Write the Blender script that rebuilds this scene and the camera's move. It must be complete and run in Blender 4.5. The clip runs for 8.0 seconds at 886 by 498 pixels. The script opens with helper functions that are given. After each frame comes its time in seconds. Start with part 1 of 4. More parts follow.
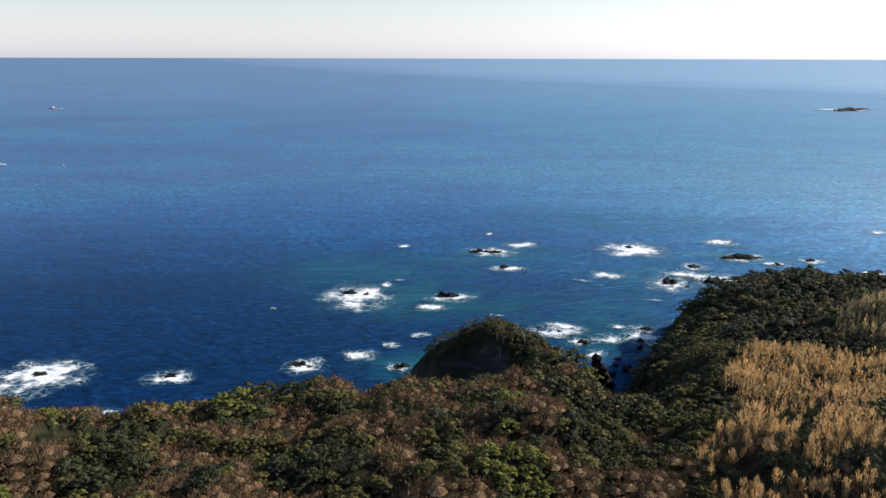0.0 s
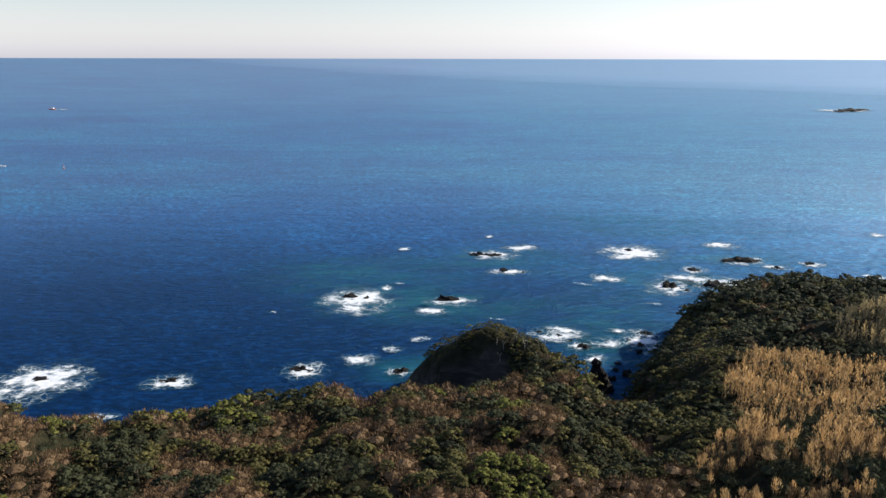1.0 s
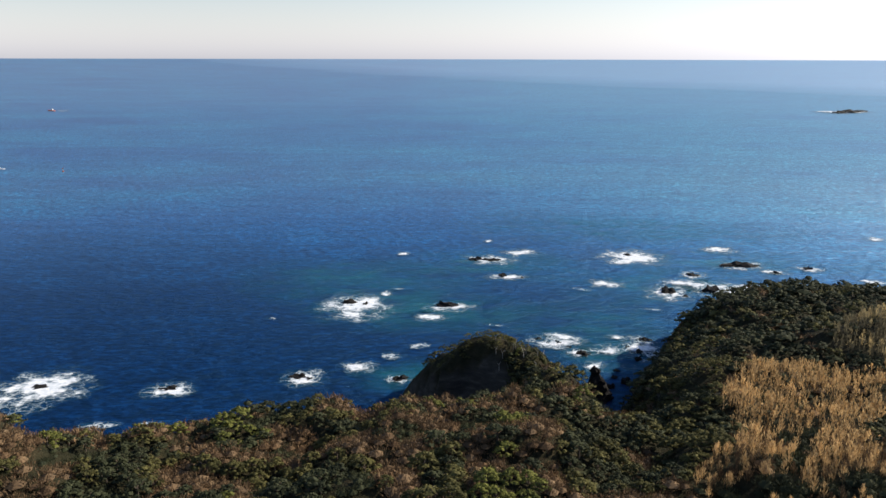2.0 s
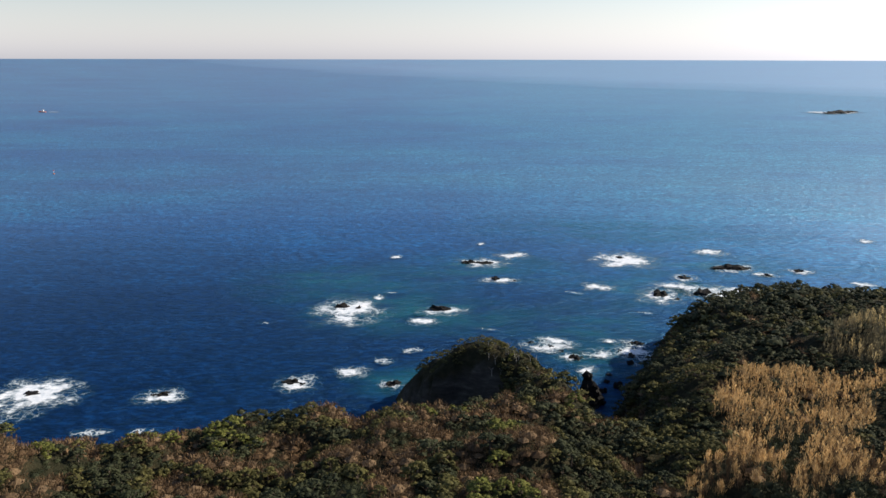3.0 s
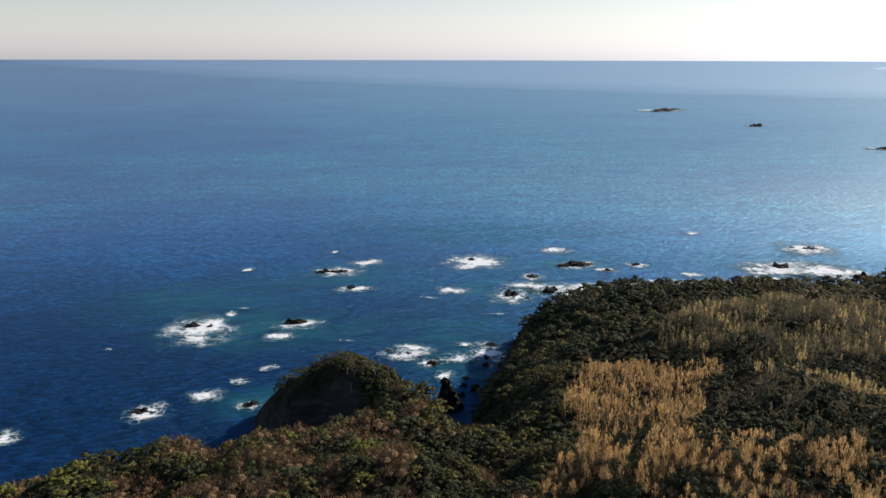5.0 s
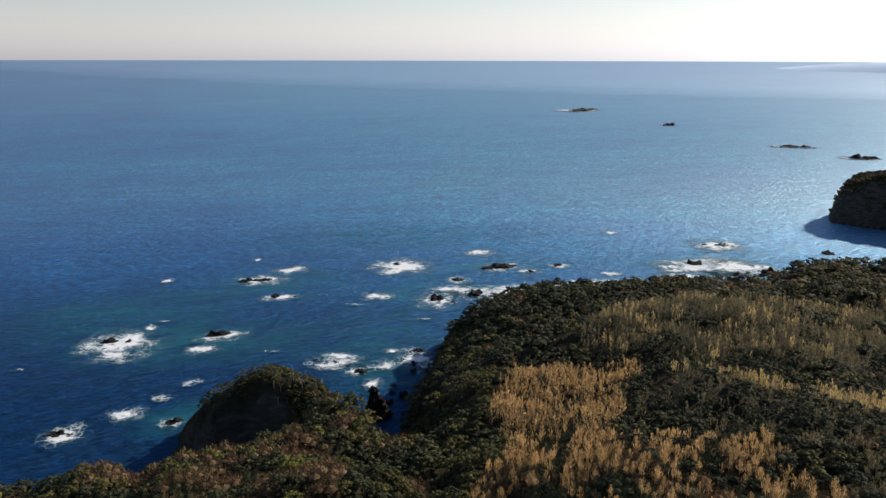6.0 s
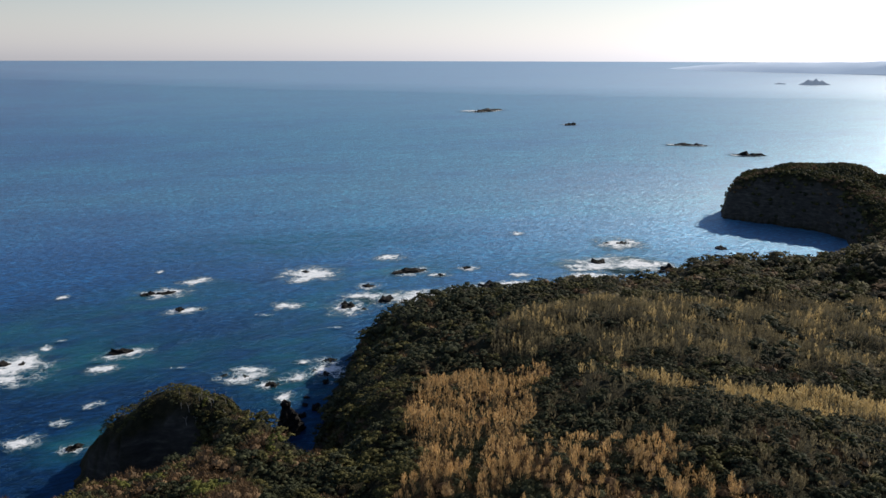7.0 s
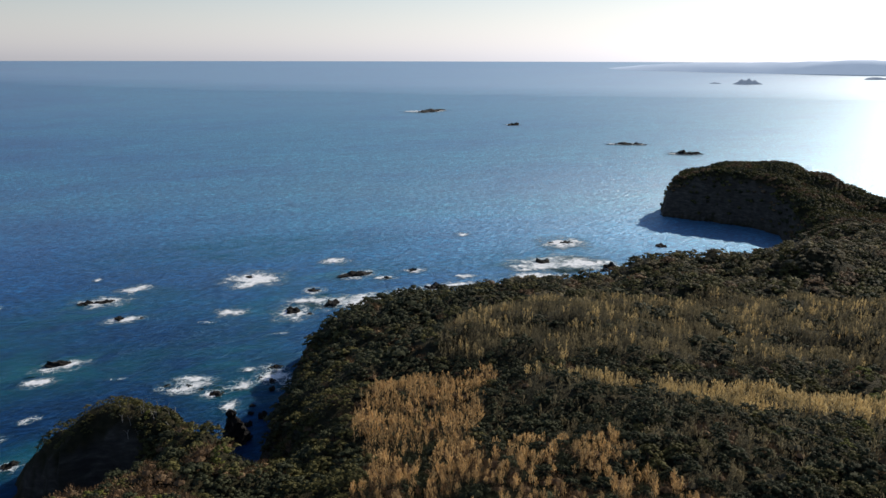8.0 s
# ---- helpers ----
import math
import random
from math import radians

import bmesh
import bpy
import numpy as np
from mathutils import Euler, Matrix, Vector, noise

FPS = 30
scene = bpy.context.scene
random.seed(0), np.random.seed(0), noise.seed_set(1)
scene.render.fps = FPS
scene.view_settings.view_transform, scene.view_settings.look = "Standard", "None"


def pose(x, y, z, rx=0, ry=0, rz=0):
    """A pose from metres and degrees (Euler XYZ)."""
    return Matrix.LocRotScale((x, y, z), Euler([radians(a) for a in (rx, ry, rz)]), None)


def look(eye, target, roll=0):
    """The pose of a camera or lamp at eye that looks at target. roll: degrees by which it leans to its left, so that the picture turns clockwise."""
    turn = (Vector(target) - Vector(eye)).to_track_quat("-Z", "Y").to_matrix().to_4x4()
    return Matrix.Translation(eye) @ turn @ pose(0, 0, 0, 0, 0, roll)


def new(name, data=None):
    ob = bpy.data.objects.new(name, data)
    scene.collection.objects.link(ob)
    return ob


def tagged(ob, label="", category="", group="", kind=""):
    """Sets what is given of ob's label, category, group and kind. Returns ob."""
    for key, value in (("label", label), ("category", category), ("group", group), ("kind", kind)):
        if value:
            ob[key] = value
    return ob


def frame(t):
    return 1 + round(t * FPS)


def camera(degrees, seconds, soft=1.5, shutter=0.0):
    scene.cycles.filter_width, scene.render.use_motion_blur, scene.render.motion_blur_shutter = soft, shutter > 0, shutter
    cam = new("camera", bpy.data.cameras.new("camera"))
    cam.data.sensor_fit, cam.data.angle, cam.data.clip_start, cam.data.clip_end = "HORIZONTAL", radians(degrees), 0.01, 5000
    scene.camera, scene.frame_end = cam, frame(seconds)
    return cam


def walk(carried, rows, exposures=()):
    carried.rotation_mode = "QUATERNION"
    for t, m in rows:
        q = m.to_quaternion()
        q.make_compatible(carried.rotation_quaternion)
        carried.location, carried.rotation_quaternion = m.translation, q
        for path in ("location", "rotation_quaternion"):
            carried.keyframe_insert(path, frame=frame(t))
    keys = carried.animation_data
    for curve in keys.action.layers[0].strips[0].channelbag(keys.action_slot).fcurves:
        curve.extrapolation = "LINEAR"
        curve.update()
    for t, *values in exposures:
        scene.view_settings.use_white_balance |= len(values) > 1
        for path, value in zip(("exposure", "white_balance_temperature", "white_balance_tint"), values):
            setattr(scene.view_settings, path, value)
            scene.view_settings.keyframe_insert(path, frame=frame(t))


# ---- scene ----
cam = camera(59.23, 8.0)
PATH = [
    (0.0, pose(0.00, 0.00, 100.00, 76.21, -0.13, 0.00)),
    (0.5, pose(0.00, 0.02, 100.87, 76.21, -0.13, -0.03)),
    (1.0, pose(0.01, 0.08, 101.60, 76.21, -0.13, 0.00)),
    (1.3, pose(0.01, 0.13, 102.03, 76.21, -0.13, 0.02)),
    (1.4, pose(0.01, 0.17, 103.63, 76.21, -0.13, -0.05)),
    (1.7, pose(0.01, 0.22, 103.97, 76.21, -0.13, -0.06)),
    (2.8, pose(0.05, 0.22, 105.70, 76.21, -0.13, -0.20)),
    (3.0, pose(0.06, 0.22, 105.99, 76.21, -0.13, -0.61)),
    (3.2, pose(0.09, 0.23, 106.30, 76.21, -0.13, -1.42)),
    (3.3, pose(0.13, 0.25, 107.68, 76.21, -0.13, -5.93)),
    (3.5, pose(0.17, 0.31, 107.80, 76.21, -0.13, -6.64)),
    (4.0, pose(0.26, 0.32, 108.61, 76.21, -0.13, -8.24)),
    (4.5, pose(0.34, 0.35, 109.34, 76.21, -0.13, -9.95)),
    (5.0, pose(0.47, 0.23, 110.05, 76.21, -0.13, -11.56)),
    (5.1, pose(0.51, 0.20, 111.54, 76.21, -0.13, -14.85)),
    (5.2, pose(0.50, 0.12, 111.71, 76.21, -0.13, -15.14)),
    (6.3, pose(0.44, -0.48, 113.49, 76.21, -0.13, -18.31)),
    (6.5, pose(0.46, -0.50, 113.76, 76.21, -0.13, -18.83)),
    (6.9, pose(0.49, -0.50, 114.30, 76.21, -0.13, -20.10)),
    (7.0, pose(0.53, -0.48, 115.84, 76.21, -0.13, -24.04)),
    (7.5, pose(0.60, -0.47, 116.53, 76.21, -0.13, -26.10)),
    (8.0, pose(0.71, -0.51, 117.11, 76.21, -0.13, -28.12)),
]
walk(cam, PATH, [(0.0, 0.73, 6650, 10), (1.7, 0.68, 6700, 10), (3.5, 0.55, 6850, 10), (5.2, 0.41, 6900, 10), (8.0, 0.15, 6780, 10)])

# ---- world, sun ----
SUN_AZ, SUN_EL = 72.0, 29.0          # degrees clockwise from +y, and above the horizon
world = bpy.data.worlds.new("sky")
scene.world = world
world.use_nodes = True
wn = world.node_tree
sky = wn.nodes.new("ShaderNodeTexSky")
sky.sky_type = "NISHITA"
sky.sun_disc = False
sky.sun_elevation, sky.sun_rotation = radians(SUN_EL), radians(SUN_AZ)
sky.altitude, sky.air_density, sky.dust_density, sky.ozone_density = 0, 1.0, 0.35, 1.0
wn.nodes["Background"].inputs["Strength"].default_value = 0.09
grey = wn.nodes.new("ShaderNodeRGBToBW")
haze = wn.nodes.new("ShaderNodeMix")
haze.data_type = "RGBA"
aim = wn.nodes.new("ShaderNodeTexCoord")
axes = wn.nodes.new("ShaderNodeSeparateXYZ")
thick = wn.nodes.new("ShaderNodeValToRGB")
thick.color_ramp.elements[0].color = (0.94, 0.94, 0.94, 1)
thick.color_ramp.elements[1].position, thick.color_ramp.elements[1].color = 0.22, (0, 0, 0, 1)
for spot, much in ((0.02, 0.75), (0.045, 0.55), (0.07, 0.36)):
    thick.color_ramp.elements.new(spot).color = (much, much, much, 1)
wn.links.new(aim.outputs["Generated"], axes.inputs[0])
wn.links.new(axes.outputs["Z"], thick.inputs[0])
wn.links.new(thick.outputs[0], haze.inputs[0])
tint = wn.nodes.new("ShaderNodeMix")
tint.data_type, tint.blend_type = "RGBA", "MULTIPLY"
tint.inputs[0].default_value = 1.0
tint.inputs[7].default_value = (0.945, 0.965, 1.085, 1)
wn.links.new(sky.outputs["Color"], grey.inputs[0])
wn.links.new(sky.outputs["Color"], haze.inputs[6])
wn.links.new(grey.outputs[0], haze.inputs[7])
wn.links.new(haze.outputs[2], tint.inputs[6])
wn.links.new(tint.outputs[2], wn.nodes["Background"].inputs["Color"])
sun = new("sun", bpy.data.lights.new("sun", "SUN"))
sun.data.energy, sun.data.angle, sun.data.color = 5.0, radians(0.6), (1.0, 0.93, 0.83)
sd = Vector((math.sin(radians(SUN_AZ)) * math.cos(radians(SUN_EL)), math.cos(radians(SUN_AZ)) * math.cos(radians(SUN_EL)), math.sin(radians(SUN_EL))))
sun.matrix_world = look(sd * 900, (0, 0, 0))


# ---- materials ----
class Mat:
    """A small builder of node materials."""

    def __init__(self, name, roughness=0.8, specular=0.3):
        self.m = bpy.data.materials.new(name)
        self.m.use_nodes = True
        self.t = self.m.node_tree
        self.b = self.t.nodes["Principled BSDF"]
        self.b.inputs["Roughness"].default_value = roughness
        self.b.inputs["Specular IOR Level"].default_value = specular
        self.pos = self.add("ShaderNodeNewGeometry")

    def add(self, kind, **values):
        n = self.t.nodes.new(kind)
        for k, v in values.items():
            n.inputs[k.replace("_", " ")].default_value = v
        return n

    def link(self, a, b):
        self.t.links.new(a, b)

    def noise(self, scale, detail=3.0, rough=0.55, stretch=None, turn=0.0):
        n = self.add("ShaderNodeTexNoise", Scale=scale, Detail=detail, Roughness=rough)
        src = self.pos.outputs["Position"]
        if stretch:
            mp = self.add("ShaderNodeMapping")
            mp.inputs["Scale"].default_value = stretch
            mp.inputs["Rotation"].default_value = (0, 0, radians(turn))
            self.link(src, mp.inputs["Vector"])
            src = mp.outputs["Vector"]
        self.link(src, n.inputs["Vector"])
        return n.outputs["Fac"]

    def ramp(self, fac, *stops):
        r = self.add("ShaderNodeValToRGB")
        e = r.color_ramp.elements
        e[0].position, e[1].position = stops[0][0], stops[-1][0]
        for p, c in stops[1:-1]:
            e.new(p)
        for el, (p, c) in zip(e, stops):
            el.color = (*c, 1) if len(c) == 3 else c
        self.link(fac, r.inputs["Fac"])
        return r.outputs["Color"]

    def mix(self, fac, a, b, blend="MIX"):
        n = self.t.nodes.new("ShaderNodeMix")
        n.data_type, n.blend_type = "RGBA", blend
        for sock, v in ((n.inputs[0], fac), (n.inputs[6], a), (n.inputs[7], b)):
            if isinstance(v, (int, float)):
                sock.default_value = v
            elif isinstance(v, tuple):
                sock.default_value = (*v, 1)
            else:
                self.link(v, sock)
        return n.outputs[2]

    def math(self, op, a, b=0.0, c=0.0):
        n = self.t.nodes.new("ShaderNodeMath")
        n.operation = op
        for sock, v in zip(n.inputs, (a, b, c)):
            if isinstance(v, (int, float)):
                sock.default_value = v
            else:
                self.link(v, sock)
        return n.outputs[0]

    def bump(self, height, strength, distance, normal=None):
        n = self.add("ShaderNodeBump", Strength=strength, Distance=distance)
        self.link(height, n.inputs["Height"])
        if normal:
            self.link(normal, n.inputs["Normal"])
        self.link(n.outputs["Normal"], self.b.inputs["Normal"])
        return n.outputs["Normal"]

    def color(self, c):
        if isinstance(c, tuple):
            self.b.inputs["Base Color"].default_value = (*c, 1)
        else:
            self.link(c, self.b.inputs["Base Color"])
        return self


def leaf_material(name, dark, mid, light, patch=0.25, thin=0.15):
    """Foliage: every leaf clump has its own tone, and the stand drifts in hue from tree to tree."""
    k = Mat(name, 0.8, 0.08)
    leaf = k.ramp(k.pos.outputs["Random Per Island"], (0.0, dark), (0.5, mid), (1.0, light))
    drift = k.ramp(k.noise(patch, 3.0), (0.3, (0.5, 0.52, 0.55)), (0.72, (1.34, 1.28, 1.16)))
    tone = k.mix(1.0, leaf, drift, "MULTIPLY")
    k.color(tone)
    glow = k.add("ShaderNodeBsdfTranslucent")
    k.link(tone, glow.inputs["Color"])
    both = k.add("ShaderNodeMixShader", Fac=thin)
    k.link(k.b.outputs[0], both.inputs[1])
    k.link(glow.outputs[0], both.inputs[2])
    k.link(both.outputs[0], k.t.nodes["Material Output"].inputs["Surface"])
    return k.m


LEAF = {
    "evergreen": leaf_material("evergreen_leaves", (0.026, 0.031, 0.016), (0.040, 0.046, 0.024), (0.062, 0.068, 0.038), 0.25, 0.1),
    "olive": leaf_material("olive_leaves", (0.054, 0.052, 0.019), (0.082, 0.077, 0.028), (0.12, 0.112, 0.045), 0.25, 0.12),
    "bright": leaf_material("bright_leaves", (0.080, 0.090, 0.024), (0.120, 0.128, 0.034), (0.17, 0.17, 0.048)),
    "rust": leaf_material("rust_leaves", (0.092, 0.058, 0.033), (0.145, 0.094, 0.054), (0.21, 0.144, 0.086)),
    "cane": leaf_material("dry_cane_leaves", (0.36, 0.228, 0.106), (0.50, 0.335, 0.162), (0.64, 0.462, 0.242), 0.2, 0.4),
    "straw": leaf_material("straw_cane_leaves", (0.38, 0.29, 0.14), (0.53, 0.41, 0.205), (0.67, 0.545, 0.30), 0.15, 0.35),
    "sage": leaf_material("grey_green_cane_leaves", (0.10, 0.090, 0.056), (0.175, 0.152, 0.096), (0.29, 0.25, 0.16), 0.12, 0.35),
}
k = Mat("bark", 0.9, 0.1)
BARK = k.color(k.ramp(k.noise(6.0, 4), (0.3, (0.05, 0.038, 0.028)), (0.7, (0.16, 0.13, 0.10)))).m

k = Mat("bleached_wood", 0.85, 0.15)
BLEACHED = k.color(k.ramp(k.noise(5.0, 4), (0.3, (0.22, 0.20, 0.17)), (0.7, (0.42, 0.39, 0.34)))).m

k = Mat("ground_cover", 0.95, 0.1)
soil = k.ramp(k.noise(0.35, 6, 0.65), (0.3, (0.012, 0.014, 0.007)), (0.5, (0.026, 0.024, 0.012)), (0.72, (0.052, 0.040, 0.021)))
stone = k.ramp(k.noise(0.22, 7, 0.62, (1, 1, 3.5)), (0.3, (0.028, 0.025, 0.022)), (0.55, (0.062, 0.055, 0.046)), (0.8, (0.13, 0.115, 0.095)))
sep = k.add("ShaderNodeSeparateXYZ")
k.link(k.pos.outputs["Normal"], sep.inputs[0])
steep = k.ramp(k.math("ADD", sep.outputs["Z"], k.math("MULTIPLY", k.noise(0.15, 4), 0.35)), (0.62, (0, 0, 0)), (0.80, (1, 1, 1)))
k.color(k.mix(steep, stone, soil))
k.bump(k.noise(0.8, 8, 0.7), 1.0, 0.8)
GROUND = k.m

k = Mat("wet_rock", 0.8, 0.15)
k.color(k.ramp(k.noise(0.6, 7, 0.65), (0.3, (0.006, 0.0057, 0.0055)), (0.6, (0.014, 0.0125, 0.0115)), (0.85, (0.036, 0.031, 0.027))))
k.bump(k.noise(1.4, 8, 0.7), 1.0, 0.5)
ROCK = k.m

k = Mat("sea_water", 0.6, 0.0)
reach = k.add("ShaderNodeVectorMath")
reach.operation = "LENGTH"
k.link(k.pos.outputs["Position"], reach.inputs[0])
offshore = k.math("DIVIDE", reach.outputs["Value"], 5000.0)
# base tone by position: darker near the coast and towards -x, paler towards +x
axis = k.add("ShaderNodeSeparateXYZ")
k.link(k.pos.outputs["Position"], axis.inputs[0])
tone_x = k.ramp(k.math("ADD", k.math("DIVIDE", axis.outputs["X"], 1000.0), 0.4), (0.25, (0, 0, 0)), (0.43, (0.14, 0.14, 0.14)), (0.8, (0.26, 0.26, 0.26)))
tone_out = k.ramp(offshore, (0.046, (0.0, 0.0, 0.0)), (0.12, (0.2, 0.2, 0.2)))
depth = k.math("ADD", k.noise(0.0035, 6, 0.62, (1, 1.8, 1), -12), k.math("ADD", tone_x, tone_out))
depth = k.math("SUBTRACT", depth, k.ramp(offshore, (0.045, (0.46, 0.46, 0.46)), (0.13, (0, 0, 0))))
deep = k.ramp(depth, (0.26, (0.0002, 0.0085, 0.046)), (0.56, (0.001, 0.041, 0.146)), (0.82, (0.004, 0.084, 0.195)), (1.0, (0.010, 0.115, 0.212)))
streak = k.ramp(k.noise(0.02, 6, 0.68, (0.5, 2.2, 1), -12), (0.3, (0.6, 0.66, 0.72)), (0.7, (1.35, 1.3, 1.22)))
# lit and shaded wave faces are painted into the base colour
ripple_shade = k.ramp(k.noise(0.36, 6, 0.68, (0.65, 1.3, 1), -12), (0.42, (0.28, 0.38, 0.48)), (0.5, (0.8, 0.86, 0.92)), (0.58, (2.5, 2.15, 1.8)))
wavelet_shade = k.ramp(k.noise(0.085, 4, 0.6, (0.6, 1.5, 1), -20), (0.36, (0.60, 0.66, 0.74)), (0.64, (1.5, 1.38, 1.26)))
k.color(k.mix(1.0, k.mix(1.0, k.mix(1.0, deep, streak, "MULTIPLY"), ripple_shade, "MULTIPLY"), wavelet_shade, "MULTIPLY"))
# wind-roughened near the coast, glassy lanes far out
lanes = k.noise(0.0016, 5, 0.6, (0.35, 1.6, 1), 18)
slick = k.ramp(k.math("ADD", offshore, k.math("MULTIPLY", k.math("SUBTRACT", lanes, 0.5), 0.35)), (0.05, (0.46, 0.46, 0.46)), (0.20, (0.44, 0.44, 0.44)), (0.50, (0.42, 0.42, 0.42)), (0.78, (0.36, 0.36, 0.36)), (0.95, (0.28, 0.28, 0.28)))
calmer = k.ramp(offshore, (0.05, (1, 1, 1)), (0.20, (0.6, 0.6, 0.6)), (0.55, (0.35, 0.35, 0.35)), (0.80, (0.10, 0.10, 0.10)), (0.95, (0.02, 0.02, 0.02)))
swell = k.noise(0.06, 2, 0.5, (0.5, 1.4, 1), -16)
chop = k.noise(0.3, 6, 0.64, (0.5, 1.4, 1), -10)
n1 = k.bump(k.math("MULTIPLY", swell, calmer), 0.8, 2.0)
n2 = k.bump(k.math("MULTIPLY", chop, calmer), 1.0, 2.0, n1)
gloss = k.add("ShaderNodeBsdfGlossy")
k.link(slick, gloss.inputs["Roughness"])
# gloss tint pales with distance, so far haze is put into the colour
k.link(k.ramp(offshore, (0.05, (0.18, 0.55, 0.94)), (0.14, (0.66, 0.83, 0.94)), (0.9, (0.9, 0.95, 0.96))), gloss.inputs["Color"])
k.link(n2, gloss.inputs["Normal"])
mirror = k.add("ShaderNodeFresnel", IOR=1.22)
both = k.add("ShaderNodeMixShader")
# sheen painted by position: grows offshore, more past an oblique line where wind drops
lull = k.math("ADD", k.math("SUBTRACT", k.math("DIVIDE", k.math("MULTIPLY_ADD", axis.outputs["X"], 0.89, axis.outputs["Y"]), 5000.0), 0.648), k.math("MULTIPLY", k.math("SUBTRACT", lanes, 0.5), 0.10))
painted_sheen = k.math("MULTIPLY_ADD", k.ramp(lull, (0.0, (0, 0, 0)), (0.02, (0.35, 0.35, 0.35)), (0.14, (1, 1, 1))), 0.18, k.ramp(offshore, (0.05, (0.07, 0.07, 0.07)), (0.07, (0.13, 0.13, 0.13)), (0.11, (0.27, 0.27, 0.27)), (0.4, (0.39, 0.39, 0.39)), (0.95, (0.48, 0.48, 0.48))))
k.link(k.math("MULTIPLY", mirror.outputs[0], painted_sheen), both.inputs[0])
k.link(k.b.outputs[0], both.inputs[1])
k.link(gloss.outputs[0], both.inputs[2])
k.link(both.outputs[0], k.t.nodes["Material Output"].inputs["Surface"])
SEA = k.m


def foam_material(name, dense, veil):
    """Broken white water: a ragged solid heart, torn at the rim into a net of lace. dense: how solid; veil: how far the net reaches."""
    k = Mat(name, 0.75, 0.15)
    tc = k.add("ShaderNodeTexCoord")
    warp = k.add("ShaderNodeTexNoise", Scale=0.11, Detail=5.0, Roughness=0.62)
    k.link(k.pos.outputs["Position"], warp.inputs["Vector"])

    def vec(op, a, b, c=None):
        n = k.add("ShaderNodeVectorMath")
        n.operation = op
        for sock, v in zip(n.inputs, (a, b, c)):
            if isinstance(v, tuple):
                sock.default_value = v
            elif v is not None:
                k.link(v, sock)
        return n.outputs["Value"] if op == "LENGTH" else n.outputs["Vector"]

    off = vec("SUBTRACT", warp.outputs["Color"], (0.5, 0.5, 0.5))
    ragged = vec("LENGTH", vec("MULTIPLY_ADD", off, (1.7, 1.7, 0), tc.outputs["Object"]), None)
    rim = k.ramp(vec("LENGTH", tc.outputs["Object"], None), (0.72, (1, 1, 1)), (0.98, (0, 0, 0)))
    heart = k.ramp(ragged, (0.10, (1, 1, 1)), (0.66, (0, 0, 0)))
    lumps = k.noise(0.42, 7, 0.72, (0.8, 1.25, 1), -14)
    fine = k.noise(1.7, 5, 0.7)
    solid = k.ramp(k.math("ADD", k.math("MULTIPLY", heart, 1.5), k.math("ADD", k.math("MULTIPLY", lumps, 2.0), k.math("SUBTRACT", k.math("MULTIPLY", fine, 0.6), 2.25 - dense))), (0.0, (0, 0, 0)), (0.8, (1, 1, 1)))
    cells = k.add("ShaderNodeTexVoronoi", Scale=0.36)
    cells.feature = "DISTANCE_TO_EDGE"
    k.link(vec("MULTIPLY_ADD", off, (9, 9, 0), k.pos.outputs["Position"]), cells.inputs["Vector"])
    net = k.math("MULTIPLY", k.ramp(k.math("ADD", cells.outputs["Distance"], k.math("MULTIPLY", k.math("SUBTRACT", fine, 0.5), 0.14)), (0.02, (1, 1, 1)), (0.13, (0, 0, 0))), k.ramp(ragged, (0.35, (0.85, 0.85, 0.85)), (0.55 + veil, (0, 0, 0))))
    cover = k.math("MULTIPLY", k.math("MAXIMUM", solid, net), rim)
    fringe = k.math("MULTIPLY", k.math("MULTIPLY", k.ramp(ragged, (0.25, (1, 1, 1)), (0.9, (0, 0, 0))), 0.22), rim)
    white = k.ramp(k.math("ADD", k.math("MULTIPLY", lumps, 0.6), k.math("MULTIPLY", fine, 0.4)), (0.36, (0.40, 0.47, 0.52)), (0.58, (0.80, 0.81, 0.82)))
    k.color(k.mix(cover, (0.02, 0.15, 0.21), white))
    k.link(k.math("MAXIMUM", cover, fringe), k.b.inputs["Alpha"])
    k.bump(lumps, 0.7, 0.6)
    return k.m


FOAM, LACE, DENSE = foam_material("sea_foam", 0.50, 0.30), foam_material("thin_sea_foam", -0.1, 0.40), foam_material("dense_sea_foam", 0.72, 0.36)

k = Mat("aerated_water", 0.4, 0.3)
tc = k.add("ShaderNodeTexCoord")
ln = k.add("ShaderNodeVectorMath")
ln.operation = "LENGTH"
k.link(tc.outputs["Object"], ln.inputs[0])
soft = k.ramp(ln.outputs["Value"], (0.1, (1, 1, 1)), (1.0, (0, 0, 0)))
cloud = k.ramp(k.noise(0.06, 6, 0.66, (0.8, 1.4, 1), -10), (0.36, (0, 0, 0)), (0.72, (1, 1, 1)))
k.color((0.012, 0.185, 0.225))
k.link(k.math("MULTIPLY", k.math("MULTIPLY", soft, cloud), 0.5), k.b.inputs["Alpha"])
AERATED = k.m

# haze over the far islets is put into a bluish colour and faint glow
k = Mat("haze_painted_islet", 1.0, 0.0)
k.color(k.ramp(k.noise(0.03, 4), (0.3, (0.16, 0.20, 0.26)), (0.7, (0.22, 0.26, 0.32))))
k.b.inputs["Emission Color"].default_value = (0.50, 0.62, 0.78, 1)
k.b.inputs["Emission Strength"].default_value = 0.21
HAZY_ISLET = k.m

# same for the horizon coast: paler blue-grey, glowing more, in place of air haze
k = Mat("haze_painted_coast", 1.0, 0.0)
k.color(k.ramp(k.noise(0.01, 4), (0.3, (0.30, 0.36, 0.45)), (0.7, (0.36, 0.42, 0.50))))
